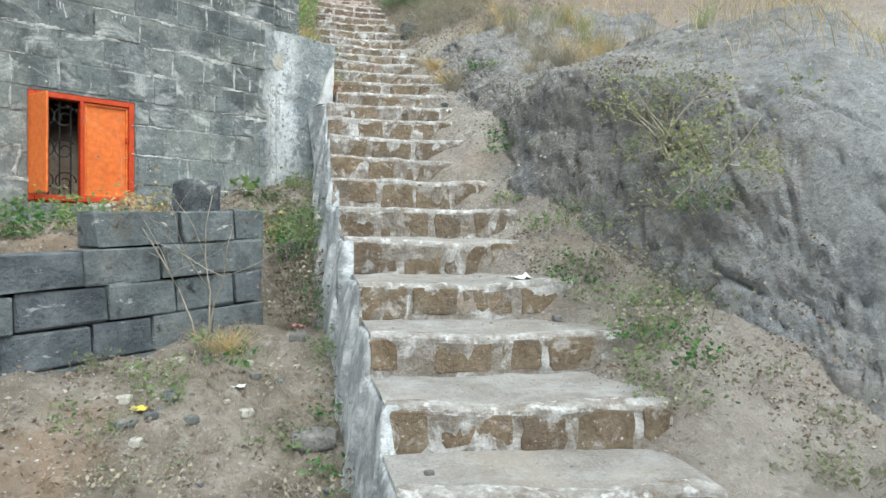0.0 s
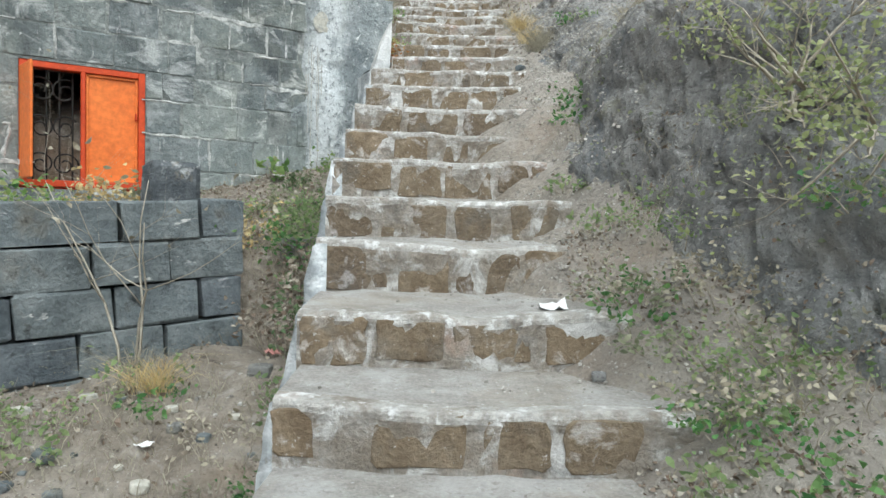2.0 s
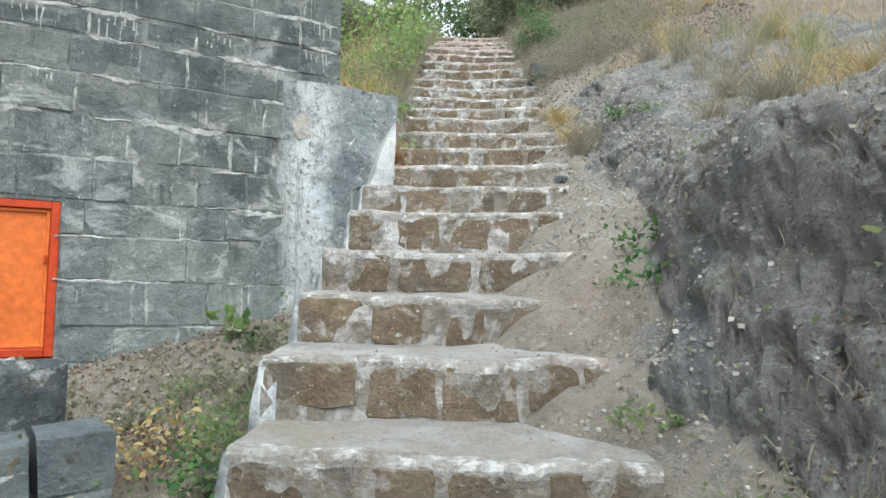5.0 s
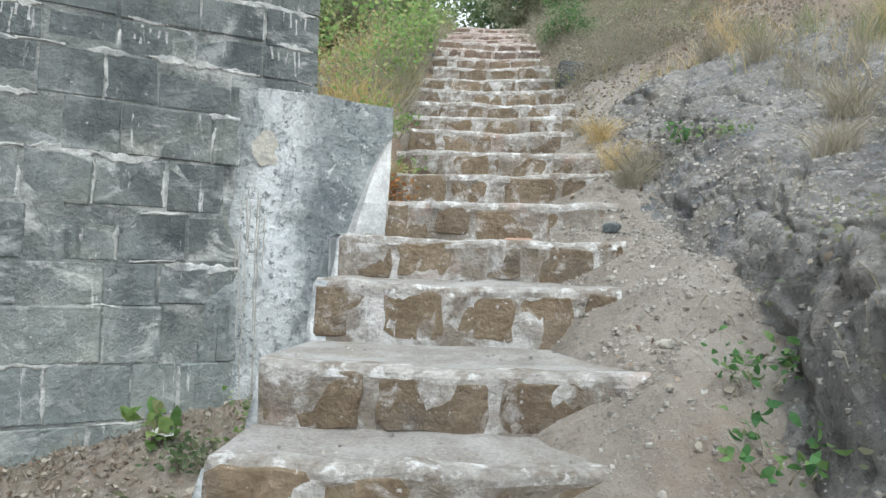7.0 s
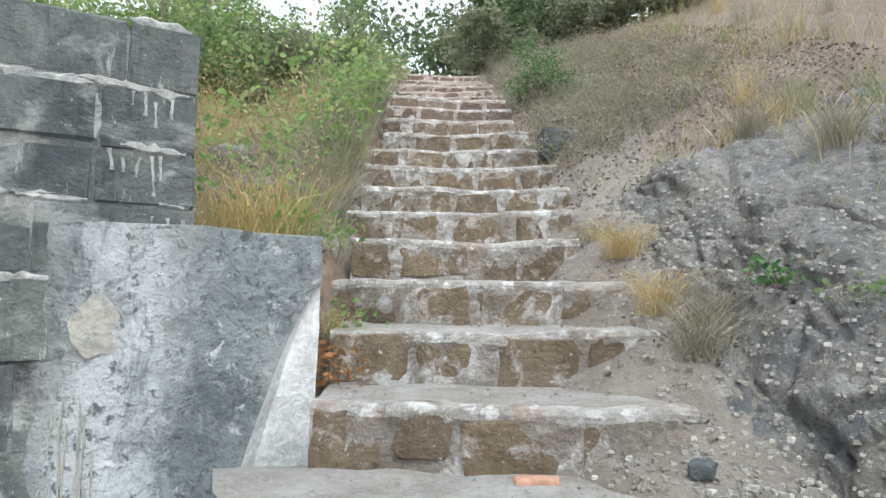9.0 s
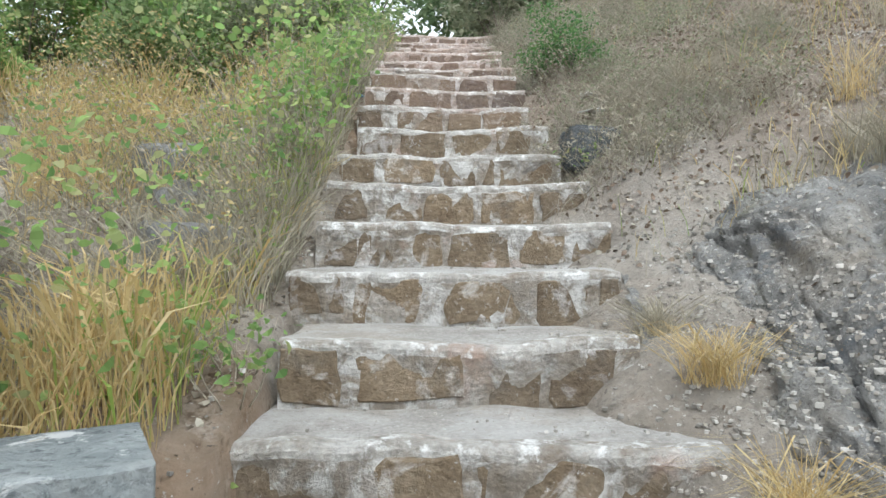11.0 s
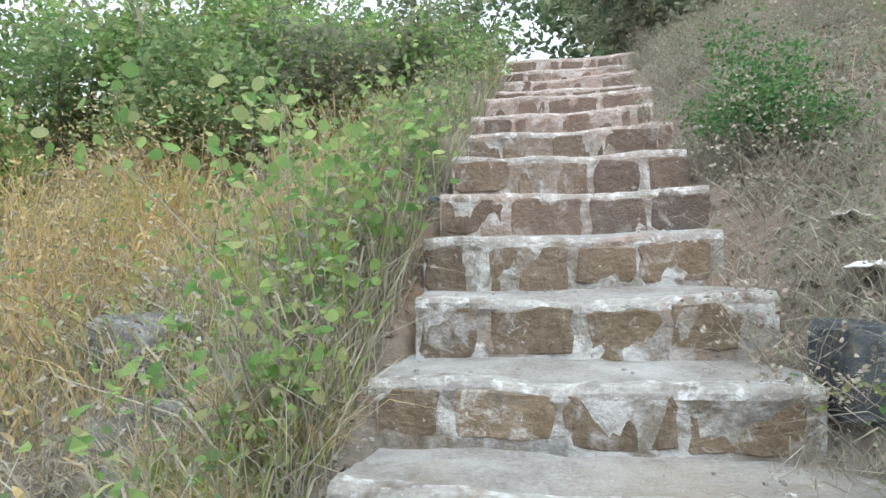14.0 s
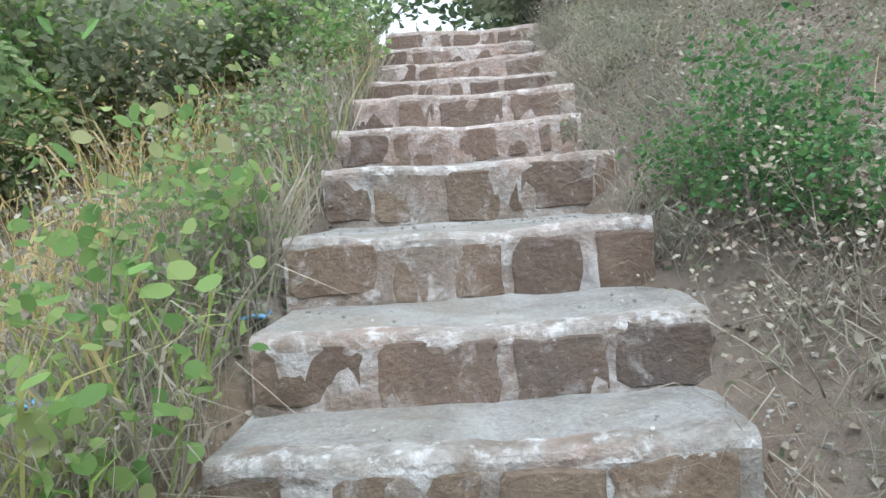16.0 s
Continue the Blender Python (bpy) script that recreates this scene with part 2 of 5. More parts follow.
M["dirt"] = material("dry_earth", [(0.27, (0.12, 0.099, 0.077)), (0.5, (0.225, 0.193, 0.157)), (0.73, (0.34, 0.305, 0.262))],
                     {"scale": 3.5, "layers": [((0.34, 0.31, 0.275), 9.0, 0.56, 0.7), ((0.08, 0.065, 0.05), 13.0, 0.57, 0.68, None, 0.5), ((0.27, 0.165, 0.09), 0.45, 0.55, 0.68, None, 0.0, 0.55), ((0.42, 0.4, 0.37), 40.0, 0.63, 0.68), ((0.05, 0.042, 0.035), 34.0, 0.62, 0.68)], "zones": [((0.36, 0.335, 0.302), 0.9, 1.6, (1.0, 0.0, 0.0), 0.38, 1.6), ((0.2, 0.152, 0.115), 10.4, 12.2, (1.0, 1.0, 0.0), 0.75), ((0.3, 0.22, 0.135), 0.3, 1.6, (-0.9, -0.25, 0.0))]}, bump=1.0, bump_scale=34)
M["orange"] = material("orange_paint", [(0.3, (0.6, 0.135, 0.026)), (0.7, (0.72, 0.19, 0.04))], {"scale": 3.0, "layers": [((0.4, 0.07, 0.02), 16.0, 0.68, 0.76)]}, rough=0.45, bump=0.08, bump_scale=25)
M["redpaint"] = material("red_orange_paint", [(0.3, (0.42, 0.045, 0.012)), (0.7, (0.55, 0.07, 0.016))], {"scale": 5.0, "layers": [((0.2, 0.03, 0.015), 12.0, 0.64, 0.74)]}, rough=0.5, bump=0.1, bump_scale=30)
M["iron"] = material("dark_iron", [(0.3, (0.02, 0.02, 0.02)), (0.7, (0.06, 0.055, 0.05))], None, rough=0.6, bump=0.2, metal=0.6)
# near-black albedo: the shade of the unlit room put into the colour
M["roomshade"] = material("interior_shade_black", [(0.3, (0.012, 0.011, 0.01)), (0.7, (0.022, 0.021, 0.02))], None)
M["bark"] = material("grey_bark", [(0.3, (0.12, 0.1, 0.08)), (0.7, (0.26, 0.23, 0.19))], {"scale": 14.0}, bump=0.6)
M["twig"] = material("pale_dry_twig", [(0.3, (0.3, 0.26, 0.2)), (0.7, (0.45, 0.41, 0.34))], {"scale": 20.0}, bump=0.3)
M["paper"] = material("crumpled_white_paper", [(0.3, (0.7, 0.69, 0.67)), (0.7, (0.82, 0.81, 0.8))], None, rough=0.8, bump=0.2)
M["bluefilm"] = material("blue_plastic_film", [(0.3, (0.1, 0.28, 0.5)), (0.7, (0.22, 0.42, 0.62))], None, rough=0.35, bump=0.2)
M["yellowfilm"] = material("yellow_plastic_film", [(0.3, (0.6, 0.45, 0.04)), (0.7, (0.7, 0.58, 0.1))], None, rough=0.4, bump=0.2)
M["redfilm"] = material("faded_red_wrapper", [(0.3, (0.4, 0.17, 0.15)), (0.7, (0.5, 0.27, 0.24))], None, rough=0.5, bump=0.2)


def leafy(name, colours, rough=0.6, clear=0.25):
    """Leaves or blades: colour by each piece, a little light passing through."""
    m = bpy.data.materials.new(name)
    m.use_nodes = True
    N = Shade(m)
    col = N.ramp(N.island(), [(i / max(1, len(colours) - 1), c) for i, c in enumerate(colours)])
    col = N.mix("MULTIPLY", 0.6, col, N.ramp(N.noise(2.2, 3), [(0.3, (0.6, 0.62, 0.6)), (0.7, (1.25, 1.2, 1.15))]))
    N.link(col, N.bsdf.inputs["Base Color"])
    N.bsdf.inputs["Roughness"].default_value = rough
    tr = N.nodes.new("ShaderNodeBsdfTranslucent")
    N.link(col, tr.inputs[0])
    mx = N.nodes.new("ShaderNodeMixShader")
    mx.inputs[0].default_value = clear
    N.link(N.bsdf.outputs[0], mx.inputs[1])
    N.link(tr.outputs[0], mx.inputs[2])
    N.link(mx.outputs[0], N.nodes["Material Output"].inputs[0])
    return m


M["leaf"] = leafy("green_leaf", [(0.16, 0.235, 0.11), (0.23, 0.32, 0.145), (0.3, 0.39, 0.18), (0.37, 0.41, 0.23)], clear=0.65)
M["leafhedge"] = leafy("small_olive_leaf", [(0.17, 0.2, 0.1), (0.25, 0.29, 0.13), (0.33, 0.37, 0.17), (0.4, 0.38, 0.24)], clear=0.45)
M["leafdark"] = leafy("dark_green_leaf", [(0.095, 0.15, 0.075), (0.14, 0.205, 0.1), (0.19, 0.25, 0.13)], clear=0.5)
M["leafbright"] = leafy("bright_green_leaf", [(0.17, 0.3, 0.1), (0.25, 0.39, 0.13), (0.34, 0.45, 0.16), (0.46, 0.45, 0.24)], clear=0.65)
M["leafvivid"] = leafy("vivid_green_leaf", [(0.06, 0.15, 0.055), (0.1, 0.22, 0.075), (0.15, 0.27, 0.09), (0.17, 0.25, 0.1)], clear=0.45)
M["leafgrey"] = leafy("grey_green_leaf", [(0.18, 0.205, 0.135), (0.26, 0.285, 0.18), (0.34, 0.345, 0.24)], clear=0.6)
M["grassdry"] = leafy("straw_grass", [(0.43, 0.305, 0.13), (0.53, 0.405, 0.19), (0.61, 0.5, 0.29), (0.47, 0.375, 0.17)], clear=0.4)
M["grassgreen"] = leafy("fresh_grass", [(0.2, 0.3, 0.07), (0.29, 0.39, 0.09), (0.38, 0.43, 0.13), (0.46, 0.41, 0.18)], clear=0.5)
M["grasspale"] = leafy("bleached_grass", [(0.27, 0.24, 0.18), (0.38, 0.35, 0.27), (0.2, 0.17, 0.12)], clear=0.2)
M["leafrust"] = leafy("rust_leaf", [(0.3, 0.13, 0.05), (0.42, 0.2, 0.07), (0.45, 0.3, 0.12)], clear=0.3)
M["withered"] = leafy("withered_leaf", [(0.23, 0.19, 0.15), (0.34, 0.3, 0.24), (0.44, 0.41, 0.34), (0.28, 0.28, 0.19)], clear=0.35)
M["litter"] = leafy("dead_leaf", [(0.14, 0.115, 0.088), (0.2, 0.145, 0.11), (0.27, 0.23, 0.18), (0.4, 0.37, 0.31)], clear=0.1)
M["pebble"] = leafy("loose_pebble", [(0.2, 0.185, 0.168), (0.28, 0.26, 0.235), (0.36, 0.34, 0.31), (0.5, 0.48, 0.45)], rough=0.9, clear=0.0)


# ---- mesh helpers ----
def smooth(a, b, x):
    t = np.clip((np.asarray(x, float) - a) / (b - a), 0, 1)
    return t * t * (3 - 2 * t)


def hash3(i, j, k):
    n = (i * 374761393 + j * 668265263 + k * 1442695041) & 0x7FFFFFFF
    n = ((n ^ (n >> 13)) * 1274126177) & 0x7FFFFFFF
    return ((n ^ (n >> 16)) & 0xFFFF) / 65535.0


def vnoise(x, y, z=0.0):
    """Smooth value noise, -1 to 1, for arrays."""
    x, y, z = np.broadcast_arrays(np.asarray(x, float), np.asarray(y, float), np.asarray(z, float))
    xi, yi, zi = np.floor(x).astype(np.int64), np.floor(y).astype(np.int64), np.floor(z).astype(np.int64)
    fx, fy, fz = x - xi, y - yi, z - zi
    fx, fy, fz = fx * fx * (3 - 2 * fx), fy * fy * (3 - 2 * fy), fz * fz * (3 - 2 * fz)
    out = 0
    for a in (0, 1):
        for b in (0, 1):
            for c in (0, 1):
                w = (fx if a else 1 - fx) * (fy if b else 1 - fy) * (fz if c else 1 - fz)
                out = out + w * hash3(xi + a, yi + b, zi + c)
    return out * 2 - 1


def fbm(x, y, z=0.0, octaves=4, gain=0.5):
    total, amp = 0, 1.0
    for o in range(octaves):
        total = total + amp * vnoise(x * 2 ** o + 17 * o, y * 2 ** o + 5 * o, np.asarray(z) * 2 ** o + 3 * o)
        amp *= gain
    return total


def mesh_of(name, verts, faces, mats, slots=None, flat=True):
    me = bpy.data.meshes.new(name)
    me.from_pydata(np.asarray(verts, float).tolist(), [], [tuple(int(i) for i in f) for f in faces])
    for m in (mats if isinstance(mats, (list, tuple)) else [mats]):
        me.materials.append(m)
    if slots is not None:
        me.polygons.foreach_set("material_index", np.asarray(slots, np.int32))
    if not flat:
        me.polygons.foreach_set("use_smooth", np.ones(len(me.polygons), bool))
    me.update()
    return me


def part(name, bm, mat, parent, label="", flat=True):
    """One mesh object out of a bmesh or a ready mesh, under its thing."""
    if isinstance(bm, bmesh.types.BMesh):
        me = bpy.data.meshes.new(name)
        bm.to_mesh(me)
        bm.free()
        for m in (mat if isinstance(mat, (list, tuple)) else [mat]):
            me.materials.append(m)
        if not flat:
            me.polygons.foreach_set("use_smooth", np.ones(len(me.polygons), bool))
    else:
        me = bm
    ob = new(name, me)
    ob.parent = parent
    if label:
        ob["label"] = label
    return ob


def thing(name, label, category, at=None, group="", kind=""):
    return tagged(place(new(name), at), label, category, group, kind)


def place(ob, m):
    if m is not None:
        ob.matrix_world = m
    return ob


def box(size, centre=(0, 0, 0), bevel=0.0, m=None, bm=None):
    bm = bm or bmesh.new()
    vs = bmesh.ops.create_cube(bm, size=1.0)["verts"]
    for v in vs:
        v.co = Vector((v.co.x * size[0] + centre[0], v.co.y * size[1] + centre[1], v.co.z * size[2] + centre[2]))
    if bevel:
        edges = list({e for v in vs for e in v.link_edges})
        r = bmesh.ops.bevel(bm, geom=edges, offset=bevel, segments=1, affect="EDGES")
        vs = list({v for f in r["faces"] for v in f.verts} | {v for v in vs if v.is_valid})
    if m is not None:
        for v in vs:
            if v.is_valid:
                v.co = m @ v.co
    return bm


def stone_mesh(name, size, mat, rnd, bevel=0.015, wobble=0.008):
    """A hewn stone with broken edges: a box with a chamfer and uneven corners; base at z = 0, front on -y."""
    bm = box(size, (0, 0, size[2] / 2), min(bevel, min(size) * 0.3))
    for v in bm.verts:
        v.co += Vector((rnd.uniform(-1, 1), rnd.uniform(-1, 1), rnd.uniform(-1, 1))) * wobble
    me = bpy.data.meshes.new(name)
    bm.to_mesh(me)
    bm.free()
    me.materials.append(mat)
    return me


def grid_sheet(name, xs, ys, height, mat, keep=None, flat=False):
    X, Y = np.meshgrid(xs, ys)
    Z = height(X, Y)
    n, m = X.shape
    idx = np.arange(n * m).reshape(n, m)
    q = np.stack([idx[:-1, :-1], idx[:-1, 1:], idx[1:, 1:], idx[1:, :-1]], -1).reshape(-1, 4)
    if keep is not None:
        k = keep(X, Y, Z)
        q = q[k.reshape(-1)[q].any(1)]
        used = np.unique(q)
        back = np.full(n * m, -1)
        back[used] = np.arange(len(used))
        q = back[q]
    else:
        used = np.arange(n * m)
    V = np.stack([X, Y, Z], -1).reshape(-1, 3)[used]
    return mesh_of(name, V, q, mat, flat=flat)


def tube(points, radii, sides=5):
    """Verts and faces of a tapering branch."""
    pts = [Vector(p) for p in points]
    V, F = [], []
    for i, p in enumerate(pts):
        d = (pts[min(i + 1, len(pts) - 1)] - pts[max(i - 1, 0)]).normalized()
        a = d.orthogonal().normalized()
        b = d.cross(a)
        for s in range(sides):
            w = 2 * math.pi * s / sides
            V.append(p + radii[i] * (math.cos(w) * a + math.sin(w) * b))
    for i in range(len(pts) - 1):
        for s in range(sides):
            t = (s + 1) % sides
            F.append((i * sides + s, i * sides + t, (i + 1) * sides + t, (i + 1) * sides + s))
    F.append(tuple(range(sides - 1, -1, -1)))
    F.append(tuple((len(pts) - 1) * sides + s for s in range(sides)))
    return V, F


def join(pieces):
    V, F = [], []
    for v, f in pieces:
        o = len(V)
        V.extend(v)
        F.extend(tuple(i + o for i in g) for g in f)
    return V, F


def leaf_mesh(name, centres, sizes, mat, rng, slim=0.5, droop=0.2, mats=None):
    """Many leaves, each a folded lozenge of its own."""
    n = len(centres)
    c = np.asarray(centres, float)
    a = rng.normal(size=(n, 3))
    a[:, 2] = a[:, 2] * 0.6 - droop
    a /= np.linalg.norm(a, axis=1)[:, None]
    b = np.cross(a, rng.normal(size=(n, 3)))
    b /= np.linalg.norm(b, axis=1)[:, None]
    up = np.cross(a, b)
    s = np.asarray(sizes, float)[:, None]
    base, tip = c - a * s * 0.5, c + a * s * 0.5 - up * s * 0.12
    pts = [base]
    pairs = ((-0.36, 0.62), (-0.12, 1.0), (0.16, 0.86), (0.36, 0.42)) if slim >= 0.7 else ((-0.22, 0.8), (0.12, 0.95))
    for f, wd in pairs:
        for sgn in (-1, 1):
            pts.append(c + a * s * f + sgn * b * s * slim * 0.5 * wd + up * s * 0.12)
    pts.append(tip)
    V = np.stack(pts, 1).reshape(-1, 3)
    last = 2 * len(pairs) + 1
    k = np.arange(n)[:, None] * (last + 1)
    F = [k + [0, 1, 2], k + [last - 2, last, last - 1]]
    for a in range(1, last - 2, 2):
        F += [k + [a, a + 2, a + 3], k + [a, a + 3, a + 1]]
    F = np.concatenate(F, 1).reshape(-1, 3)
    return mesh_of(name, V, F, mat)


def blade_mesh(name, roots, heights, mat, rng, width=0.006, lean=0.35, heads=0.0):
    """Grass blades: each bends over in three segments, some with a seed head."""
    n = len(roots)
    p = np.asarray(roots, float)
    h = np.asarray(heights, float)[:, None]
    w = rng.uniform(0, 2 * math.pi, n)
    d = np.stack([np.cos(w), np.sin(w), np.zeros(n)], 1) * (rng.uniform(0.1, 1, n) * lean)[:, None]
    side = np.stack([-np.sin(w), np.cos(w), np.zeros(n)], 1)
    side = side * np.cos(1.1) + np.stack([np.cos(w), np.sin(w), np.zeros(n)], 1) * np.sin(1.1) * rng.choice([-1, 1], n)[:, None]
    wd = width * rng.uniform(0.6, 1.4, n)[:, None]
    up = np.array([0, 0, 1.0])
    p1 = p + up * h * 0.4 + d * h * 0.15
    p2 = p + up * h * 0.75 + d * h * 0.5
    p3 = p + up * h * (1 - 0.2 * lean) + d * h * 1.1
    big = (rng.uniform(size=n) < heads)[:, None]
    w2 = np.where(big, wd * 2.0, wd * 0.7)
    V = np.stack([p - side * wd, p + side * wd, p1 - side * wd, p1 + side * wd, p2 - side * w2, p2 + side * w2, p3], 1).reshape(-1, 3)
    k = np.arange(n) * 7
    F = [f for o in k for f in ((o, o + 1, o + 3, o + 2), (o + 2, o + 3, o + 5, o + 4), (o + 4, o + 5, o + 6))]
    return mesh_of(name, V, F, mat)


# ---- the lie of the land ----
FACADE = radians(31)
F0 = Vector((-1.3, 5.93, 0))
FU = Vector((math.cos(FACADE), math.sin(FACADE), 0))
FN = Vector((-math.sin(FACADE), math.cos(FACADE), 0))
LOW = radians(40)
L0 = Vector((-0.24, 4.6, 0))
LU = Vector((math.cos(LOW), math.sin(LOW), 0))
LN = Vector((-math.sin(LOW), math.cos(LOW), 0))


def stair_line(y):
    return np.interp(y, [-60, -2, 0, 2.0, 2.5, 3.05, 5.4, 8.24, 10.65, 13.95, 16, 40, 300], [-3, 0.0, 0.16, 0.46, 0.86, 1.08, 2.36, 3.8, 5.2, 6.67, 6.95, 8.5, 12])


def ground_height(x, y):
    S = stair_line(y)
    edge = np.interp(y, [2, 3, 4, 5, 6.5, 8, 9, 14], [1.3, 1.42, 1.36, 1.18, 1.25, 1.4, 1.42, 1.3]) + 0.07 * vnoise(y * 4, 0 * y, 2.0)
    right = S - 0.6 * smooth(2.0, 2.5, y) + (0.6 * smooth(2.0, 2.5, y) - 0.14) * smooth(edge - 0.55, edge + 0.08, x) + 0.12 * smooth(edge, edge + 0.3, x) + (0.06 - 0.1 * smooth(5.8, 6.4, y) * smooth(9.0, 8.4, y)) * smooth(1.4, 1.7, x) + (0.34 - 0.1 * smooth(5.4, 6.2, y) * smooth(9.4, 8.4, y) * smooth(3.5, 2.5, x)) * np.clip(x - 1.6, 0, 12) + 0.1 * np.clip(x - 13.6, 0, 100)
    front = np.maximum(0.57 + 0.46 * (y - 3.42) - 0.05 * np.clip(-x - 0.6, 0, 3), 0.1 + 0.06 * np.clip(y, -10, 3))
    dl, al = (x - L0.x) * LN.x + (y - L0.y) * LN.y, (x - L0.x) * LU.x + (y - L0.y) * LU.y
    front = front + (0.9 + 0.05 * np.clip(al, -3, 0) - front) * smooth(-1.3, -0.1, dl) * smooth(0.35, 0.05, dl) * smooth(0.5, 0.1, al) * smooth(-5, -3.5, al)
    bank = S - 0.14 - 0.28 * smooth(0.0, -0.9, x) + 0.16 * np.exp(-((y - 7.1) / 0.7) ** 2) * smooth(-1.5, 0, x) + 0.04 * np.clip(-x - 1, 0, 6)
    sl = (x - L0.x) * LN.x + (y - L0.y) * LN.y
    ul = (x - L0.x) * LU.x + (y - L0.y) * LU.y
    terrace = np.where(ul < 0.1, np.maximum(front, 1.5 + 0.08 * np.clip(ul + 1, -0.6, 1) + 0.04 * sl), front)
    front = front + (terrace - front) * smooth(0.04, 0.3, sl) * smooth(0.12, 0.0, ul)
    sf = (x - F0.x) * FN.x + (y - F0.y) * FN.y
    left = front + (bank - front) * smooth(0.05, 0.3, sf)
    right = right + 0.27 * np.clip(y - 13.5, 0, 14) * smooth(1.8, 5.0, x)
    flank = np.interp(y, [2, 6, 7, 8, 10, 11, 14], [0.3, 0.25, 0.35, 0.29, 0.26, 0.22, 0.15])
    z = left + (right - left) * smooth(flank, flank + 0.08, x)
    rough = fbm(x * 1.3, y * 1.3, 1.0, 3) * 0.05 + fbm(x * 6, y * 6, 2.0, 4, 0.6) * 0.028
    far = smooth(8, 30, np.hypot(x, y - 7))
    return z + rough * smooth(0.0, 0.1, np.abs(x - 0.8) - 0.35) + 0.5 * far * fbm(x * 0.1, y * 0.1, 4.0, 3)


def cells(x, y, z):
    """Blocks and cracks: the tone of the nearest of scattered points, and how near the border is."""
    xi, yi = np.floor(x).astype(np.int64), np.floor(y).astype(np.int64)
    d1, d2, tone = np.full(x.shape, 9.0), np.full(x.shape, 9.0), np.zeros(x.shape)
    for a in (-1, 0, 1):
        for b in (-1, 0, 1):
            px, py = xi + a + hash3(xi + a, yi + b, z), yi + b + hash3(xi + a, yi + b, z + 7)
            d = np.hypot(px - x, py - y)
            near = d < d1
            d2 = np.where(near, d1, np.minimum(d2, d))
            tone = np.where(near, hash3(xi + a, yi + b, z + 13), tone)
            d1 = np.where(near, d, d1)
    return d2 - d1, tone


def rock_foot(y):
    return np.interp(y, [0, 1.5, 2.2, 2.7, 3.2, 4.0, 4.7, 5.4, 6.0, 6.8, 7.6, 8.6, 9.4], [2.6, 2.22, 1.98, 1.86, 1.7, 1.53, 1.46, 1.5, 1.6, 1.6, 1.57, 1.62, 1.8])


def rock_height(x, y):
    S = stair_line(y)
    foot = rock_foot(y)
    high = np.interp(y, [0, 1.5, 2.5, 3.5, 4.2, 5.0, 5.7, 6.4, 7.0, 7.8, 8.6, 9.4], [0.8, 0.9, 0.95, 0.95, 0.82, 0.52, 0.28, 0.18, 0.2, 0.18, 0.12, -0.1])
    wide = np.interp(y, [1.5, 2.5, 3.5, 4.5, 5.6, 6.4, 8], [1.0, 0.8, 0.5, 0.36, 0.38, 0.42, 0.45])
    t = (x - foot) / wide + 0.16 * fbm(x * 0.9, y * 0.8, 5.0, 2)
    low = 0.22 - 0.1 * smooth(5.4, 6.2, y)
    z = S - low + (high + low - 0.02) * smooth(0, 1, t) + 0.36 * np.clip(x - foot, 0, 5)
    z = z + smooth(0, 0.6, t) * 0.07 * fbm(x * 1.1 + 4, y * 1.0, 15.0, 2)
    fade = smooth(2.9, 4.6, x + 0.4 * fbm(x, y, 3.0, 3)) + smooth(8.3, 9.3, y + 0.4 * fbm(x, y, 9.0, 3))
    return z - 0.5 * fade


def lines(*spans):
    """Grid lines: (from, to, step) stretches in a row."""
    out = [spans[0][0]]
    for a, b, s in spans:
        n = max(1, round((b - a) / s))
        out.extend(a + (b - a) * (i + 1) / n for i in range(n))
    return np.array(out)


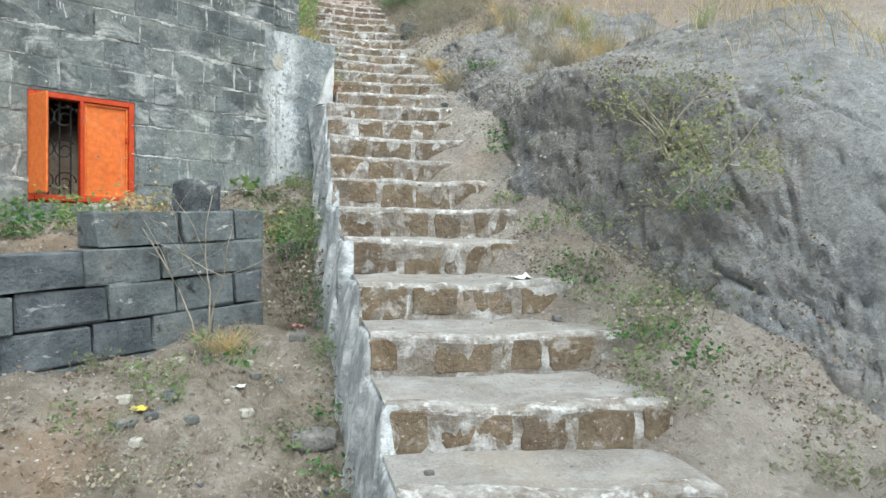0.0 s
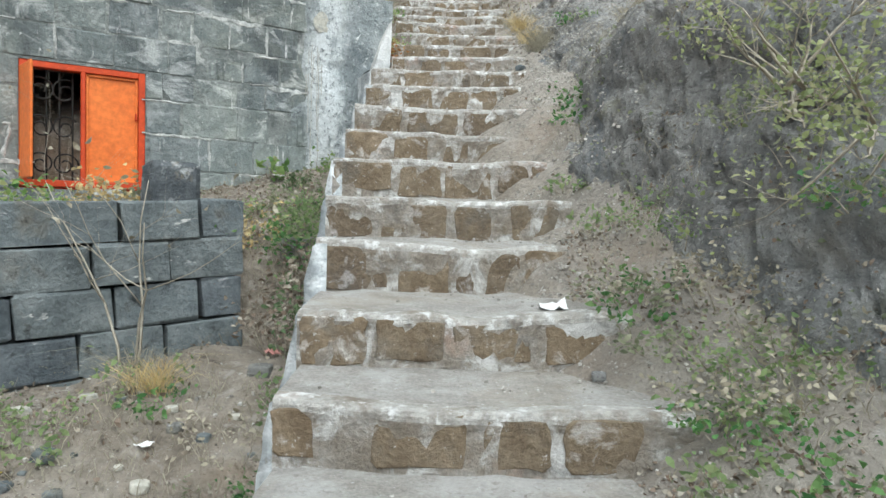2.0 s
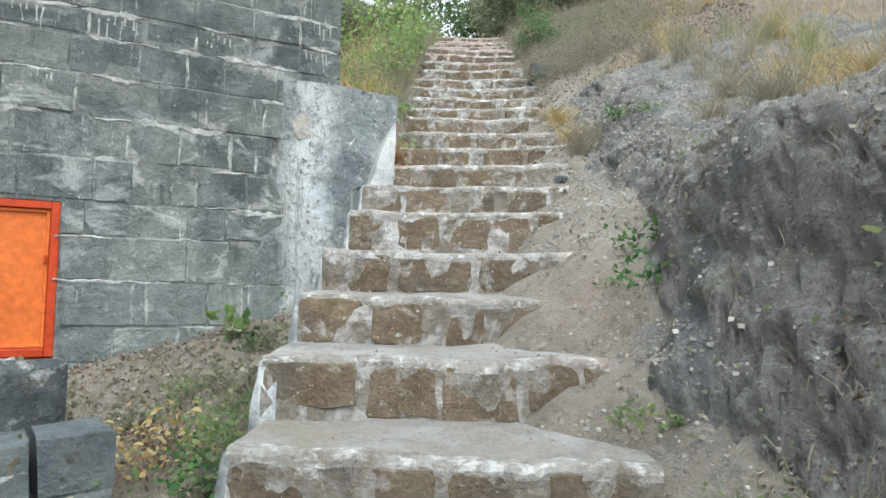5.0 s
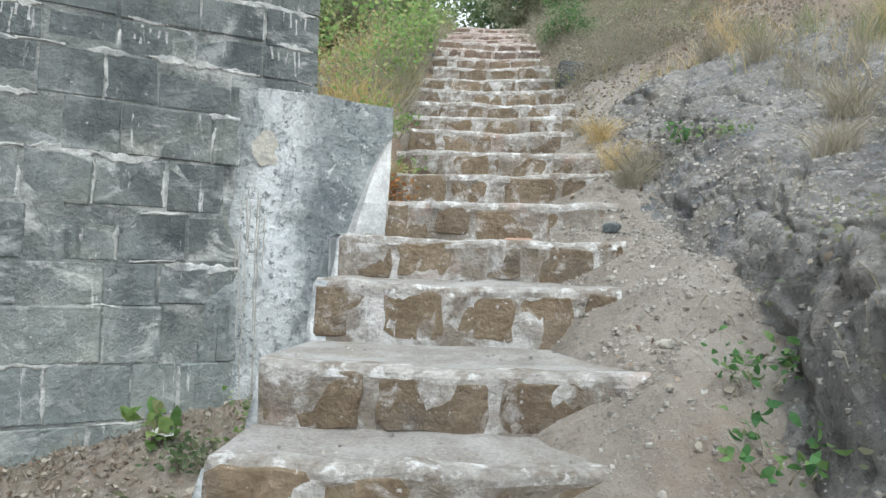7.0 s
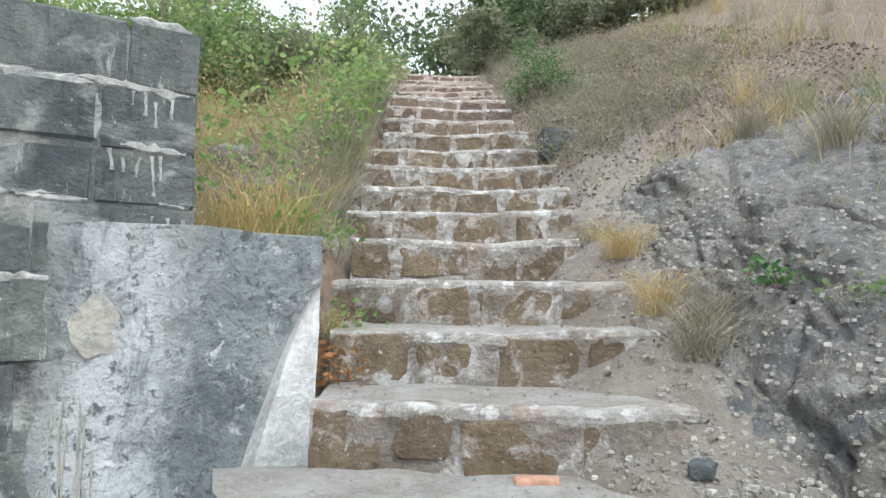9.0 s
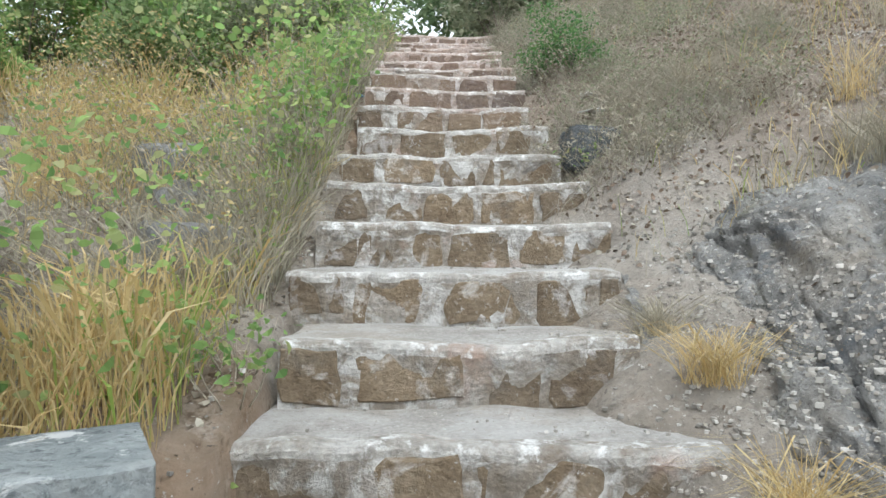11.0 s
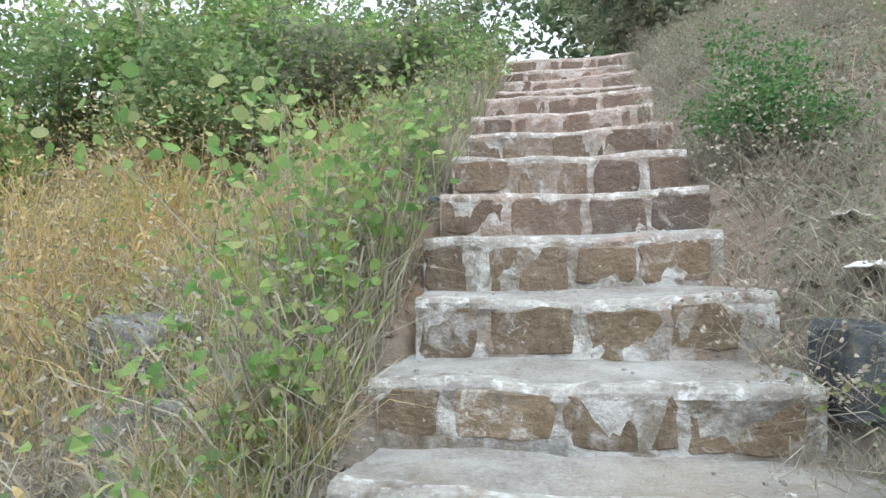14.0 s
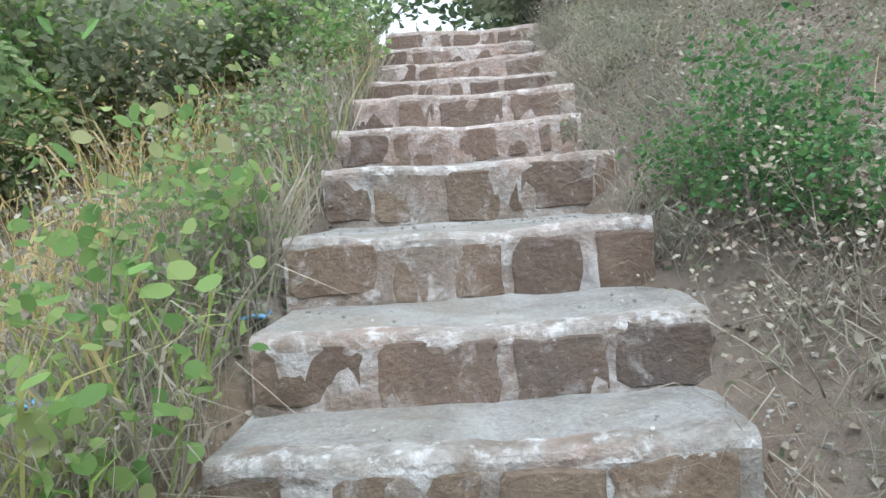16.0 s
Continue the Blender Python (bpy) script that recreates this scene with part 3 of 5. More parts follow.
gx = lines((-400, -60, 40), (-60, -12, 4), (-12, -3, 0.5), (-3, 4.5, 0.045), (4.5, 14, 0.4), (14, 60, 4), (60, 400, 40))
gy = lines((-200, -20, 30), (-20, -2, 1.5), (-2, 1.5, 0.15), (1.5, 14.5, 0.05), (14.5, 30, 0.5), (30, 80, 4), (80, 500, 40))
ground = tagged(new("ground", grid_sheet("ground", gx, gy, ground_height, M["dirt"])), "dry brown earth slope with gravel beside the steps", "ground", kind="structure")
def rock_mesh():
    """The outcrop: the sheet of rock_height pushed along its normal by lumps, ledges and cracks that run through the depth."""
    xs, ys = lines((1.3, 1.5, 0.02), (1.5, 2.3, 0.009), (2.3, 2.8, 0.0175), (2.8, 4.6, 0.05)), lines((0.3, 1.8, 0.05), (1.8, 9.5, 0.0225))
    X, Y = np.meshgrid(xs, ys)
    Z = rock_height(X, Y)
    zy, zx = np.gradient(Z, ys, xs)
    k = np.ones(5) / 5
    for ax in (0, 1):
        zx, zy = (np.apply_along_axis(lambda v: np.convolve(np.pad(v, 2, mode="edge"), k, "valid"), ax, g) for g in (zx, zy))
    L = np.sqrt(1 + zx ** 2 + zy ** 2)
    N = np.stack([-zx / L, -zy / L, 1 / L], -1)
    w = fbm(X * 1.3, Y * 1.3, Z * 1.3, 3)
    dip = Z + 0.28 * X - 0.35 * Y + 0.1 * w
    steep = smooth(0.35, 1.2, np.hypot(zx, zy))
    lump = 0.07 * fbm(X * 1.5 + 3, Y * 1.3, Z * 1.6, 2)
    slab = fbm(X * 1.6, Y * 1.4, dip * 6.0, 3, 0.5)
    ridged = np.abs(fbm(X * 2.2, Y * 2.0, dip * 7.0 + 4, 3, 0.55))
    face = cells(Y * 2.6 + 0.5 * w + 0.6 * Z, dip * 3.6 + 0.3 * w, 3)
    top = cells(X * 2.2 + 0.5 * w, Y * 1.7 + 0.4 * w, 4)
    border, tone = face[0] * steep + top[0] * (1 - steep), face[1] * steep + top[1] * (1 - steep)
    small = cells(Y * 8 + w + X * 4, dip * 11 + X * 3, 6)
    push = lump + 0.05 * (tone - 0.5) * (0.3 + 0.7 * steep) - 0.03 * smooth(0.1, 0.0, border) + 0.006 * (small[1] - 0.5)
    push = push + 0.02 * slab * (0.25 + 0.75 * steep) - 0.03 * smooth(0.14, 0.0, ridged) * (0.3 + 0.7 * steep)
    push = push + 0.008 * (0.35 - np.abs(fbm(X * 5.5, Y * 5, dip * 9, 3, 0.55))) + 0.012 * fbm(X * 9, Y * 9, Z * 11, 3, 0.65) + 0.009 * fbm(X * 24, Y * 24, Z * 24, 2, 0.6)
    push = push - 0.06 * smooth(0.06, 0.0, np.abs(fbm(X * 0.9 + 5, Y * 0.8, Z * 1.2 + 0.4 * w, 2)))
    push = push * (1 - 0.2 * smooth(5.0, 6.2, Y)) * (0.75 + 0.25 * smooth(2.8, 4.0, Y)) + 0.008 * fbm(X * 40, Y * 40, Z * 40, 2, 0.6)
    P = np.stack([X, Y, Z], -1) + N * push[..., None]
    n, m = X.shape
    idx = np.arange(n * m).reshape(n, m)
    q = np.stack([idx[:-1, :-1], idx[:-1, 1:], idx[1:, 1:], idx[1:, :-1]], -1).reshape(-1, 4)
    ok = ((Z > ground_height(X, Y) - 0.2) & (X > rock_foot(Y) - 0.12)).reshape(-1)
    q = q[ok[q].any(1)]
    used = np.unique(q)
    back = np.full(n * m, -1)
    back[used] = np.arange(len(used))
    return mesh_of("rock_outcrop", P.reshape(-1, 3)[used], back[q], M["rock"], flat=False)


rock = tagged(new("rock_outcrop", rock_mesh()), "grey weathered bedrock bulging beside the stone steps", "rock", kind="structure")


ROCK_TREE = BVHTree.FromPolygons([tuple(v.co) for v in rock.data.vertices], [tuple(p.vertices) for p in rock.data.polygons])


def land(x, y):
    """The visible ground under a place: the earth, or the outcrop where it stands higher."""
    x, y = np.broadcast_arrays(np.asarray(x, float), np.asarray(y, float))
    z = np.array(ground_height(x, y), float)
    flat = z.reshape(-1)
    xs, ys = x.reshape(-1), y.reshape(-1)
    for i in np.nonzero((xs > 1.2) & (xs < 4.7) & (ys > 0.2) & (ys < 9.6))[0]:
        hit = ROCK_TREE.ray_cast((xs[i], ys[i], 30.0), (0, 0, -1))[0]
        if hit is not None and hit.z > flat[i]:
            flat[i] = hit.z
    return flat.reshape(z.shape)


# ---- the steps ----
TOP = [0.66, 0.86, 1.075, 1.285, 1.51, 1.715, 1.94, 2.145, 2.345, 2.585, 2.775, 2.98, 3.185, 3.38, 3.585, 3.795, 3.994, 4.198, 4.4, 4.605, 4.81, 5.003, 5.21, 5.46, 5.66, 5.86, 6.07, 6.27, 6.47, 6.67]
FRONT_L = [2.2, 2.56, 3.06, 3.47, 3.98, 4.33, 4.69, 5.09, 5.42, 5.96, 6.3, 6.72, 7.1, 7.46, 7.81, 8.24, 8.62, 8.98, 9.31, 9.64, 9.93, 10.22, 10.58, 11.28, 11.78, 12.13, 12.75, 13.16, 13.6, 13.93]
FRONT_R = [2.02, 2.43, 2.99, 3.44, 4.02, 4.25, 4.76, 5.22, 5.45, 5.88, 6.23, 6.66, 7.06, 7.45, 7.86, 8.25, 8.65, 8.99, 9.3, 9.62, 9.98, 10.29, 10.7, 11.3, 11.68, 12.12, 12.8, 13.2, 13.66, 14.0]
SIDE_L = [0.335, 0.345, 0.34, 0.325, 0.288, 0.273, 0.246, 0.256, 0.268, 0.272, 0.276, 0.4, 0.39, 0.33, 0.352, 0.263, 0.293, 0.268, 0.258, 0.315, 0.268, 0.28, 0.266, 0.22, 0.165, 0.206, 0.196, 0.186, 0.15, 0.16]
SIDE_R = [1.45, 1.5, 1.56, 1.5, 1.46, 1.44, 1.4, 1.38, 1.4, 1.38, 1.46, 1.5, 1.54, 1.52, 1.42, 1.46, 1.52, 1.5, 1.42, 1.4, 1.33, 1.34, 1.32, 1.34, 1.28, 1.32, 1.32, 1.3, 1.28, 1.35]
stairs = tagged(new("stairs"), "flight of rough stone steps with worn whitewashed edges", "stairs", kind="structure")


def step_body(i, rnd):
    """Tread slab and core of one step: a worn, uneven front edge in whitewashed mortar, a dusty tread, a plastered flank."""
    z, xl, xr, yl, yr = TOP[i], SIDE_L[i], SIDE_R[i], FRONT_L[i], FRONT_R[i]
    nxt = min(i + 1, len(TOP) - 1)
    back_l = FRONT_L[nxt] + 0.06 if nxt > i else yl + 1.6
    back_r = FRONT_R[nxt] + 0.06 if nxt > i else yr + 1.6
    n = 44
    us = np.linspace(0, 1, n)
    X = xl + (xr - xl) * us
    Y = yl + (yr - yl) * us
    dip = -0.018 * np.exp(-((us - 0.55) / 0.25) ** 2)
    wob = 0.012 * fbm(X * 5, 3.7 * i + 0 * X, 1.0, 3)
    zed = z + dip + 0.012 * fbm(X * 4 + 9, 2.3 * i + 0 * X, 7.0, 4)
    bow = 0.02 * fbm(X * 1.6, 5.1 * i + 0 * X, 3.0, 2)
    rows = []
    # lower front, mortar face, under the lip, lip, rounding, tread front, tread middle, tread back
    prof = [(0.0, -1.3, 1), (0.0, -0.26, 1), (0.0, -0.15, 1), (0.0, -0.06, 1), (-0.003, -0.035, 1), (-0.002, -0.018, 1), (0.006, -0.005, 1), (0.022, 0.001, 1), (0.07, 0.002, 1)]
    for dy, dz, k in prof:
        lump = 0.009 * fbm(X * 14, dz * 14 + 0 * X, i * 1.7, 3)
        rows.append(np.stack([X, Y + bow + wob * (dz > -0.1) + dy + lump, zed * k + dz if dz > -1 else zed * 0 + z + dz], -1))
    for f in (0.35, 0.55, 0.75, 0.9, 1.0):
        bk = back_l + (back_r - back_l) * us
        yy = (Y + bow) * (1 - f) + bk * f
        reach = 0.17 * f * (1 - us) ** 4 if i == 10 else 0.0 * us
        rows.append(np.stack([X - reach, yy, zed * (1 - f) + (z + 0.012) * f + 0.008 * fbm(X * 6, yy * 6, 2.0, 3)], -1))
    V = np.concatenate(rows)
    F, slots = [], []
    R = len(rows)
    for r in range(R - 1):
        for c in range(n - 1):
            F.append((r * n + c, r * n + c + 1, (r + 1) * n + c + 1, (r + 1) * n + c))
            slots.append(3 if r < 4 else 0 if r < 8 else 1)
    base = len(V)
    V = np.concatenate([V, [[xl, back_l, z - 1.3], [xr, back_r, z - 1.3]]])
    F.append([r * n for r in range(R)][::-1] + [base])
    slots.append(2)
    F.append([r * n + n - 1 for r in range(R)] + [base + 1])
    slots.append(2)
    F[-2], F[-1] = tuple(F[-2][::-1]), tuple(F[-1][::-1])
    return mesh_of("step", V, F, [M["lip"], M["tread"], M["cheek"], M["joint"]], slots)


def riser_stone(w, h, rnd):
    """A squared stone set in a riser: four uneven sides with worn corners, a slightly domed face; base at z = 0, front on -y."""
    outline = []
    cut = min(w, h) * rnd.uniform(0.08, 0.2)
    for (ax, az), (bx, bz) in (((-1, -1), (1, -1)), ((1, -1), (1, 1)), ((1, 1), (-1, 1)), ((-1, 1), (-1, -1))):
        a, b = Vector((ax * w / 2, az * h / 2)), Vector((bx * w / 2, bz * h / 2))
        d = (b - a).normalized()
        a, b = a + d * cut * rnd.uniform(0.4, 1.2), b - d * cut * rnd.uniform(0.4, 1.2)
        inward = Vector((-d.y, d.x))
        for f in (0.0, 0.35, 0.68, 1.0):
            p = a.lerp(b, f) + inward * rnd.uniform(-0.004, 0.012)
            outline.append((p.x, p.y + h / 2))
    n, V = len(outline), []
    for grow, y in ((1.0, 0.04), (1.0, -0.036), (0.94, -0.04)):
        V.extend((u * grow, y, h / 2 + (v - h / 2) * grow) for u, v in outline)
    V.append((0, -0.0415, h / 2))
    F = [(r * n + k, r * n + (k + 1) % n, (r + 1) * n + (k + 1) % n, (r + 1) * n + k) for r in range(2) for k in range(n)]
    F += [(2 * n + k, 2 * n + (k + 1) % n, 3 * n) for k in range(n)]
    return mesh_of("stone", V, F, M["riser"])


def build_step(i):
    rnd = random.Random(100 + i)
    ob = part("step", step_body(i, rnd), None, stairs)
    xl, xr, yl, yr = SIDE_L[i], SIDE_R[i], FRONT_L[i], FRONT_R[i]
    rise = TOP[i] - TOP[i - 1] if i else 0.2
    x = xl + rnd.uniform(-0.004, 0.004)
    while x < xr - 0.06:
        w = min(rnd.uniform(0.17, 0.33), xr - x)
        u = (x + w / 2 - xl) / (xr - xl)
        h = (rise - 0.02) * rnd.uniform(0.74, 1.0)
        if w > 0.07:
            me = riser_stone(w, h, rnd)
            s = part("stone", me, None, ob)
            bow = float(0.02 * fbm(np.array([(x + w / 2) * 1.6]), np.array([5.1 * i]), 3.0, 2)[0])
            zz = TOP[i] - 0.02 - h + rnd.uniform(-0.008, 0.002) - 0.018 * math.exp(-((u - 0.55) / 0.25) ** 2)
            s.matrix_world = pose(x + w / 2, yl + (yr - yl) * u + bow + 0.04 - rnd.uniform(0.0, 0.006), zz, 0, rnd.uniform(-1, 1), math.degrees(math.atan2(yr - yl, xr - xl)) + rnd.uniform(-1.5, 1.5))
        x += w + rnd.uniform(0.006, 0.04)


for i in range(len(TOP)):
    build_step(i)


def stair_flank():
    """The plastered outer face of the lower flight: it follows the steps at the top and leans out towards its foot."""
    ys = np.unique(np.concatenate([np.arange(2.16, 6.5, 0.02), np.array(FRONT_L[:11]) - 0.004, np.array(FRONT_L[:11]) + 0.006]))
    k = np.searchsorted(np.array(FRONT_L[:11]), ys) - 1
    top = np.where(k < 0, 0.44, np.array(TOP)[np.clip(k, 0, 10)]) - 0.012 + 0.008 * fbm(ys * 9, 0 * ys, 4.0, 3)
    side = np.interp(ys, FRONT_L[:11], SIDE_L[:11])
    side = np.minimum(side, np.array(SIDE_L)[np.clip(k, 0, 10)]) - 0.008
    rows = [np.stack([side + 0.06, ys, top], -1)]
    drop = (0.0, 0.012, 0.05, 0.1, 0.16, 0.23, 0.31, 0.4, 0.5, 0.62, 0.76, 0.92, 1.1)
    for d in drop:
        bulge = 0.012 * fbm(ys * 3, 0 * ys + d * 3, 6.0, 4) + 0.006 * fbm(ys * 16, 0 * ys + d * 16, 2.0, 2)
        rows.append(np.stack([side + (0.014 if d == 0 else 0.0) - 0.16 * d - bulge * min(1.0, d * 12), ys, top - d], -1))
    rows.append(np.stack([side + 0.06, ys, top - 1.1], -1))
    n = len(ys)
    F = [(r * n + c, (r + 1) * n + c, (r + 1) * n + c + 1, r * n + c + 1) for r in range(len(rows) - 1) for c in range(n - 1)]
    F += [tuple(r * n for r in range(len(rows))), tuple(r * n + n - 1 for r in range(len(rows)))[::-1]]
    return mesh_of("flank", np.concatenate(rows), F, M["cheek"], flat=False)


part("flank", stair_flank(), None, stairs, "whitewashed plaster flank of the steps")


# ---- the stone house ----
FM = Matrix.Translation(F0) @ Matrix.Rotation(FACADE, 4, "Z")   # x along the facade, y into the house
WU0, WU1, WZ0, WZ1, WALL_TOP, END = -0.755, 0.012, 1.765, 2.612, 4.09, 1.56
house = thing("house", "windowless grey stone house with lichen-streaked block walls and one orange window", "house", FM)


def wall_with_opening():
    bm = bmesh.new()
    t = 0.36
    for a, b, c, d in ((-4.5, WU0, 0.6, WALL_TOP - 0.03), (WU1, END - 0.012, 0.6, WALL_TOP - 0.03), (WU0, WU1, 0.6, WZ0), (WU0, WU1, WZ1, WALL_TOP - 0.03)):
        box((b - a, t, d - c), ((a + b) / 2, t / 2 + 0.012, (c + d) / 2), bm=bm)
    return bm


front_wall = part("wall", wall_with_opening(), M["wallmortar"], house, "front wall of grey stone blocks with white mortar")
# walls that close the room; left and back ones coloured near-black as shade
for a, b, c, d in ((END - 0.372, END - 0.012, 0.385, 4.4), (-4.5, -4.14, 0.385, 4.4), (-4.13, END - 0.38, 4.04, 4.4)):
    part("wall", box((b - a, d - c, WALL_TOP - 0.63), ((a + b) / 2, (c + d) / 2, (WALL_TOP + 0.57) / 2)), M["wallmortar" if a > 0 else "roomshade"], house, "plain wall added to close off the room")
# added panel: near-black shade over the inside of the right wall
part("lining", box((0.02, 3.6, 2.3), (END - 0.386, 2.2, 2.6)), M["roomshade"], house, "thin near-black panel added to keep the room dark")
# roof and floor take the same painted room shade
part("roof", box((END + 4.4, 4.1, 0.14), ((END - 4.5) / 2, 2.3, WALL_TOP - 0.12)), M["roomshade"], house, "flat roof slab added to close off the dark room")
part("floor", box((END + 4.3, 4.0, 0.1), ((END - 4.5) / 2, 2.3, 1.3)), M["roomshade"], house, "bare floor coloured near-black for the room's shade")


def facade_blocks():
    rnd = random.Random(7)
    z = 1.3
    while z < WALL_TOP - 0.05:
        h = rnd.choice((0.16, 0.19, 0.21, 0.235, 0.25))
        if WALL_TOP - (z + h) < 0.13:
            h = WALL_TOP - z
        u = -4.5 + rnd.uniform(0, 0.3)
        while u < END - 0.01:
            w = rnd.uniform(0.18, 0.44)
            if END - (u + w) < 0.15:
                w = END - u
            pieces = [(u, u + w)]
            if z + h > WZ0 + 0.02 and z < WZ1 - 0.02:
                pieces = [(a, b) for a, b in ((u, min(u + w, WU0)), (max(u, WU1), u + w)) if b - a > 0.06]
            for a, b in pieces:
                gap = rnd.choice((0.003, 0.004, 0.006, 0.01, 0.024))
                me = stone_mesh("stone_block", (b - a - gap * rnd.uniform(0.4, 1), 0.1, h - gap), M["wallstone"], rnd, 0.007, 0.005)
                s = part("stone_block", me, None, front_wall)
                s.location = ((a + b) / 2, 0.058 + rnd.uniform(-0.004, 0.003), z + gap / 2)
            u += w
        z += h


facade_blocks()


def smear(a, b, zc, half, seed, upright=False):
    """A ragged patch of lime squeezed out of a joint: thin, uneven in width, with real thickness."""
    n = max(6, int((b - a) / 0.016))
    s = np.linspace(0, 1, n)
    run = a + (b - a) * s
    taper = np.clip(np.minimum(s, 1 - s) * 6, 0.12, 1)
    lo = zc - half * taper * (0.6 + 0.8 * np.abs(fbm(run * 30, 0 * run, seed, 3))) + 0.012 * fbm(run * 7, 0 * run + 3, seed, 2)
    hi = zc + half * taper * (0.5 + 0.8 * np.abs(fbm(run * 30, 0 * run + 9, seed, 3))) + 0.012 * fbm(run * 7, 0 * run + 3, seed, 2)
    rows = [(lo, 0.012), (lo + 0.007, 0.0065), (hi - 0.007, 0.006), (hi, 0.012)]
    V = np.concatenate([np.stack([z, 0 * run + y, run] if upright else [run, 0 * run + y, z], -1) for z, y in rows])
    F = [(r * n + c, r * n + c + 1, (r + 1) * n + c + 1, (r + 1) * n + c) for r in range(3) for c in range(n - 1)]
    part("lime_smear", mesh_of("lime_smear", V, F, M["lime"]), None, front_wall)


def lime_on_joints():
    rnd = random.Random(19)
    joints = [o.location.copy() for o in front_wall.children if o.name.startswith("stone_block")]
    sizes = [Vector([max(v.co[k] for v in o.data.vertices) - min(v.co[k] for v in o.data.vertices) for k in range(3)]) for o in front_wall.children if o.name.startswith("stone_block")]
    for p, d in zip(joints, sizes):
        if p.x < -1.6 or p.x > 1.5:
            continue
        up = 0.85 if p.z > 2.7 else 0.4
        if rnd.random() < up:
            a = p.x - d.x / 2 + rnd.uniform(-0.1, 0.1)
            smear(a, min(a + d.x * rnd.uniform(0.5, 1.4), END - 0.03), p.z + d.z, rnd.uniform(0.006, 0.026), rnd.uniform(0, 99))
        if rnd.random() < up * 0.45 and abs(p.x + d.x / 2 - END) > 0.1:
            smear(p.z + 0.01, p.z + d.z * rnd.uniform(0.6, 1.1), p.x + d.x / 2, rnd.uniform(0.008, 0.02), rnd.uniform(0, 99), True)
        if p.z > 2.9 and rnd.random() < 0.34:
            for k in range(rnd.randint(3, 6)):
                u = p.x - d.x / 3 + 0.035 * k + rnd.uniform(-0.01, 0.01)
                z = p.z + d.z + rnd.uniform(-0.04, 0)
                if u < END - 0.03:
                    smear(z - rnd.uniform(0.04, 0.13), z, u, rnd.uniform(0.002, 0.006), rnd.uniform(0, 99), True)


lime_on_joints()


def curl(cx, cz, r, turns, start, flip=1):
    return [Vector((cx + flip * r * (1 - 0.75 * k / 30) * math.cos(start + turns * 2 * math.pi * k / 30), 0, cz + r * (1 - 0.75 * k / 30) * math.sin(start + turns * 2 * math.pi * k / 30))) for k in range(31)]


def build_window():
    win = part("window", box((WU1 - WU0 + 0.02, 0.05, 0.05), ((WU0 + WU1) / 2, 0.07, WZ0 - 0.012), 0.006), M["redpaint"], house, "orange-painted steel window with one shutter open")
    w, h = WU1 - WU0, WZ1 - WZ0
    fr = bmesh.new()
    for a, b, c, d in ((WU0, WU0 + 0.045, WZ0 + 0.014, WZ1), (WU1 - 0.045, WU1, WZ0 + 0.014, WZ1), (WU0 + 0.045, WU1 - 0.045, WZ1 - 0.045, WZ1), (WU0 + 0.045, WU1 - 0.045, WZ0 + 0.014, WZ0 + 0.06), (WU0 + 0.36, WU0 + 0.39, WZ0 + 0.05, WZ1 - 0.04)):
        box((b - a, 0.07, d - c), ((a + b) / 2, 0.05, (c + d) / 2), 0.005, bm=fr)
    part("frame", fr, M["redpaint"], win, "red-orange painted window frame")
    # closed shutter: a sheet with a raised rim
    a, b, c, d = WU0 + 0.392, WU1 - 0.047, WZ0 + 0.062, WZ1 - 0.047
    part("shutter", box((b - a, 0.012, d - c), ((a + b) / 2, 0.052, (c + d) / 2), 0.003), M["orange"], win, "closed flat orange shutter")
    rim = bmesh.new()
    for e, f, g, k in ((a, a + 0.018, c, d), (b - 0.018, b, c, d), (a + 0.018, b - 0.018, c, c + 0.018), (a + 0.018, b - 0.018, d - 0.018, d)):
        box((f - e, 0.016, k - g), ((e + f) / 2, 0.04, (g + k) / 2), 0.003, bm=rim)
    part("rim", rim, M["orange"], win)
    # open shutter, folded outwards against the jamb
    leaf = part("shutter", box((0.27, 0.018, d - c), (0.135, 0, (c + d) / 2), 0.005), M["orange"], win, "orange shutter standing open")
    leaf.location, leaf.rotation_euler = (WU0 + 0.012, 0.018, 0), (0, 0, radians(-77))
    for k in range(2):
        part("hinge", box((0.014, 0.02, 0.06), (WU0 + 0.036, 0.018, c + 0.14 + k * (d - c - 0.28)), 0.003), M["redpaint"], win)
    part("latch", box((0.016, 0.03, 0.05), (WU1 - 0.06, 0.025, (c + d) / 2 + 0.1), 0.004), M["redpaint"], win)
    # wrought iron grille with scrolls
    gu0, gu1 = WU0 + 0.04, WU0 + 0.355
    for k in range(4):
        u = gu0 + (gu1 - gu0) * (k + 0.5) / 4
        V, F = tube([(u, 0.11, WZ0 + 0.05), (u, 0.11, WZ1 - 0.04)], [0.006, 0.006], 6)
        part("bar", mesh_of("bar", V, F, M["iron"]), None, win)
    for k in range(3):
        for flip in (1, -1):
            cz = WZ0 + 0.17 + 0.25 * k
            pts = [Vector((p.x, 0.097, p.z)) for p in curl((gu0 + gu1) / 2 + flip * 0.07, cz, 0.085, 1.4, 0.6 * k, flip)]
            V, F = tube(pts, [0.006] * len(pts), 5)
            part("scroll", mesh_of("scroll", V, F, M["iron"]), None, win)


build_window()


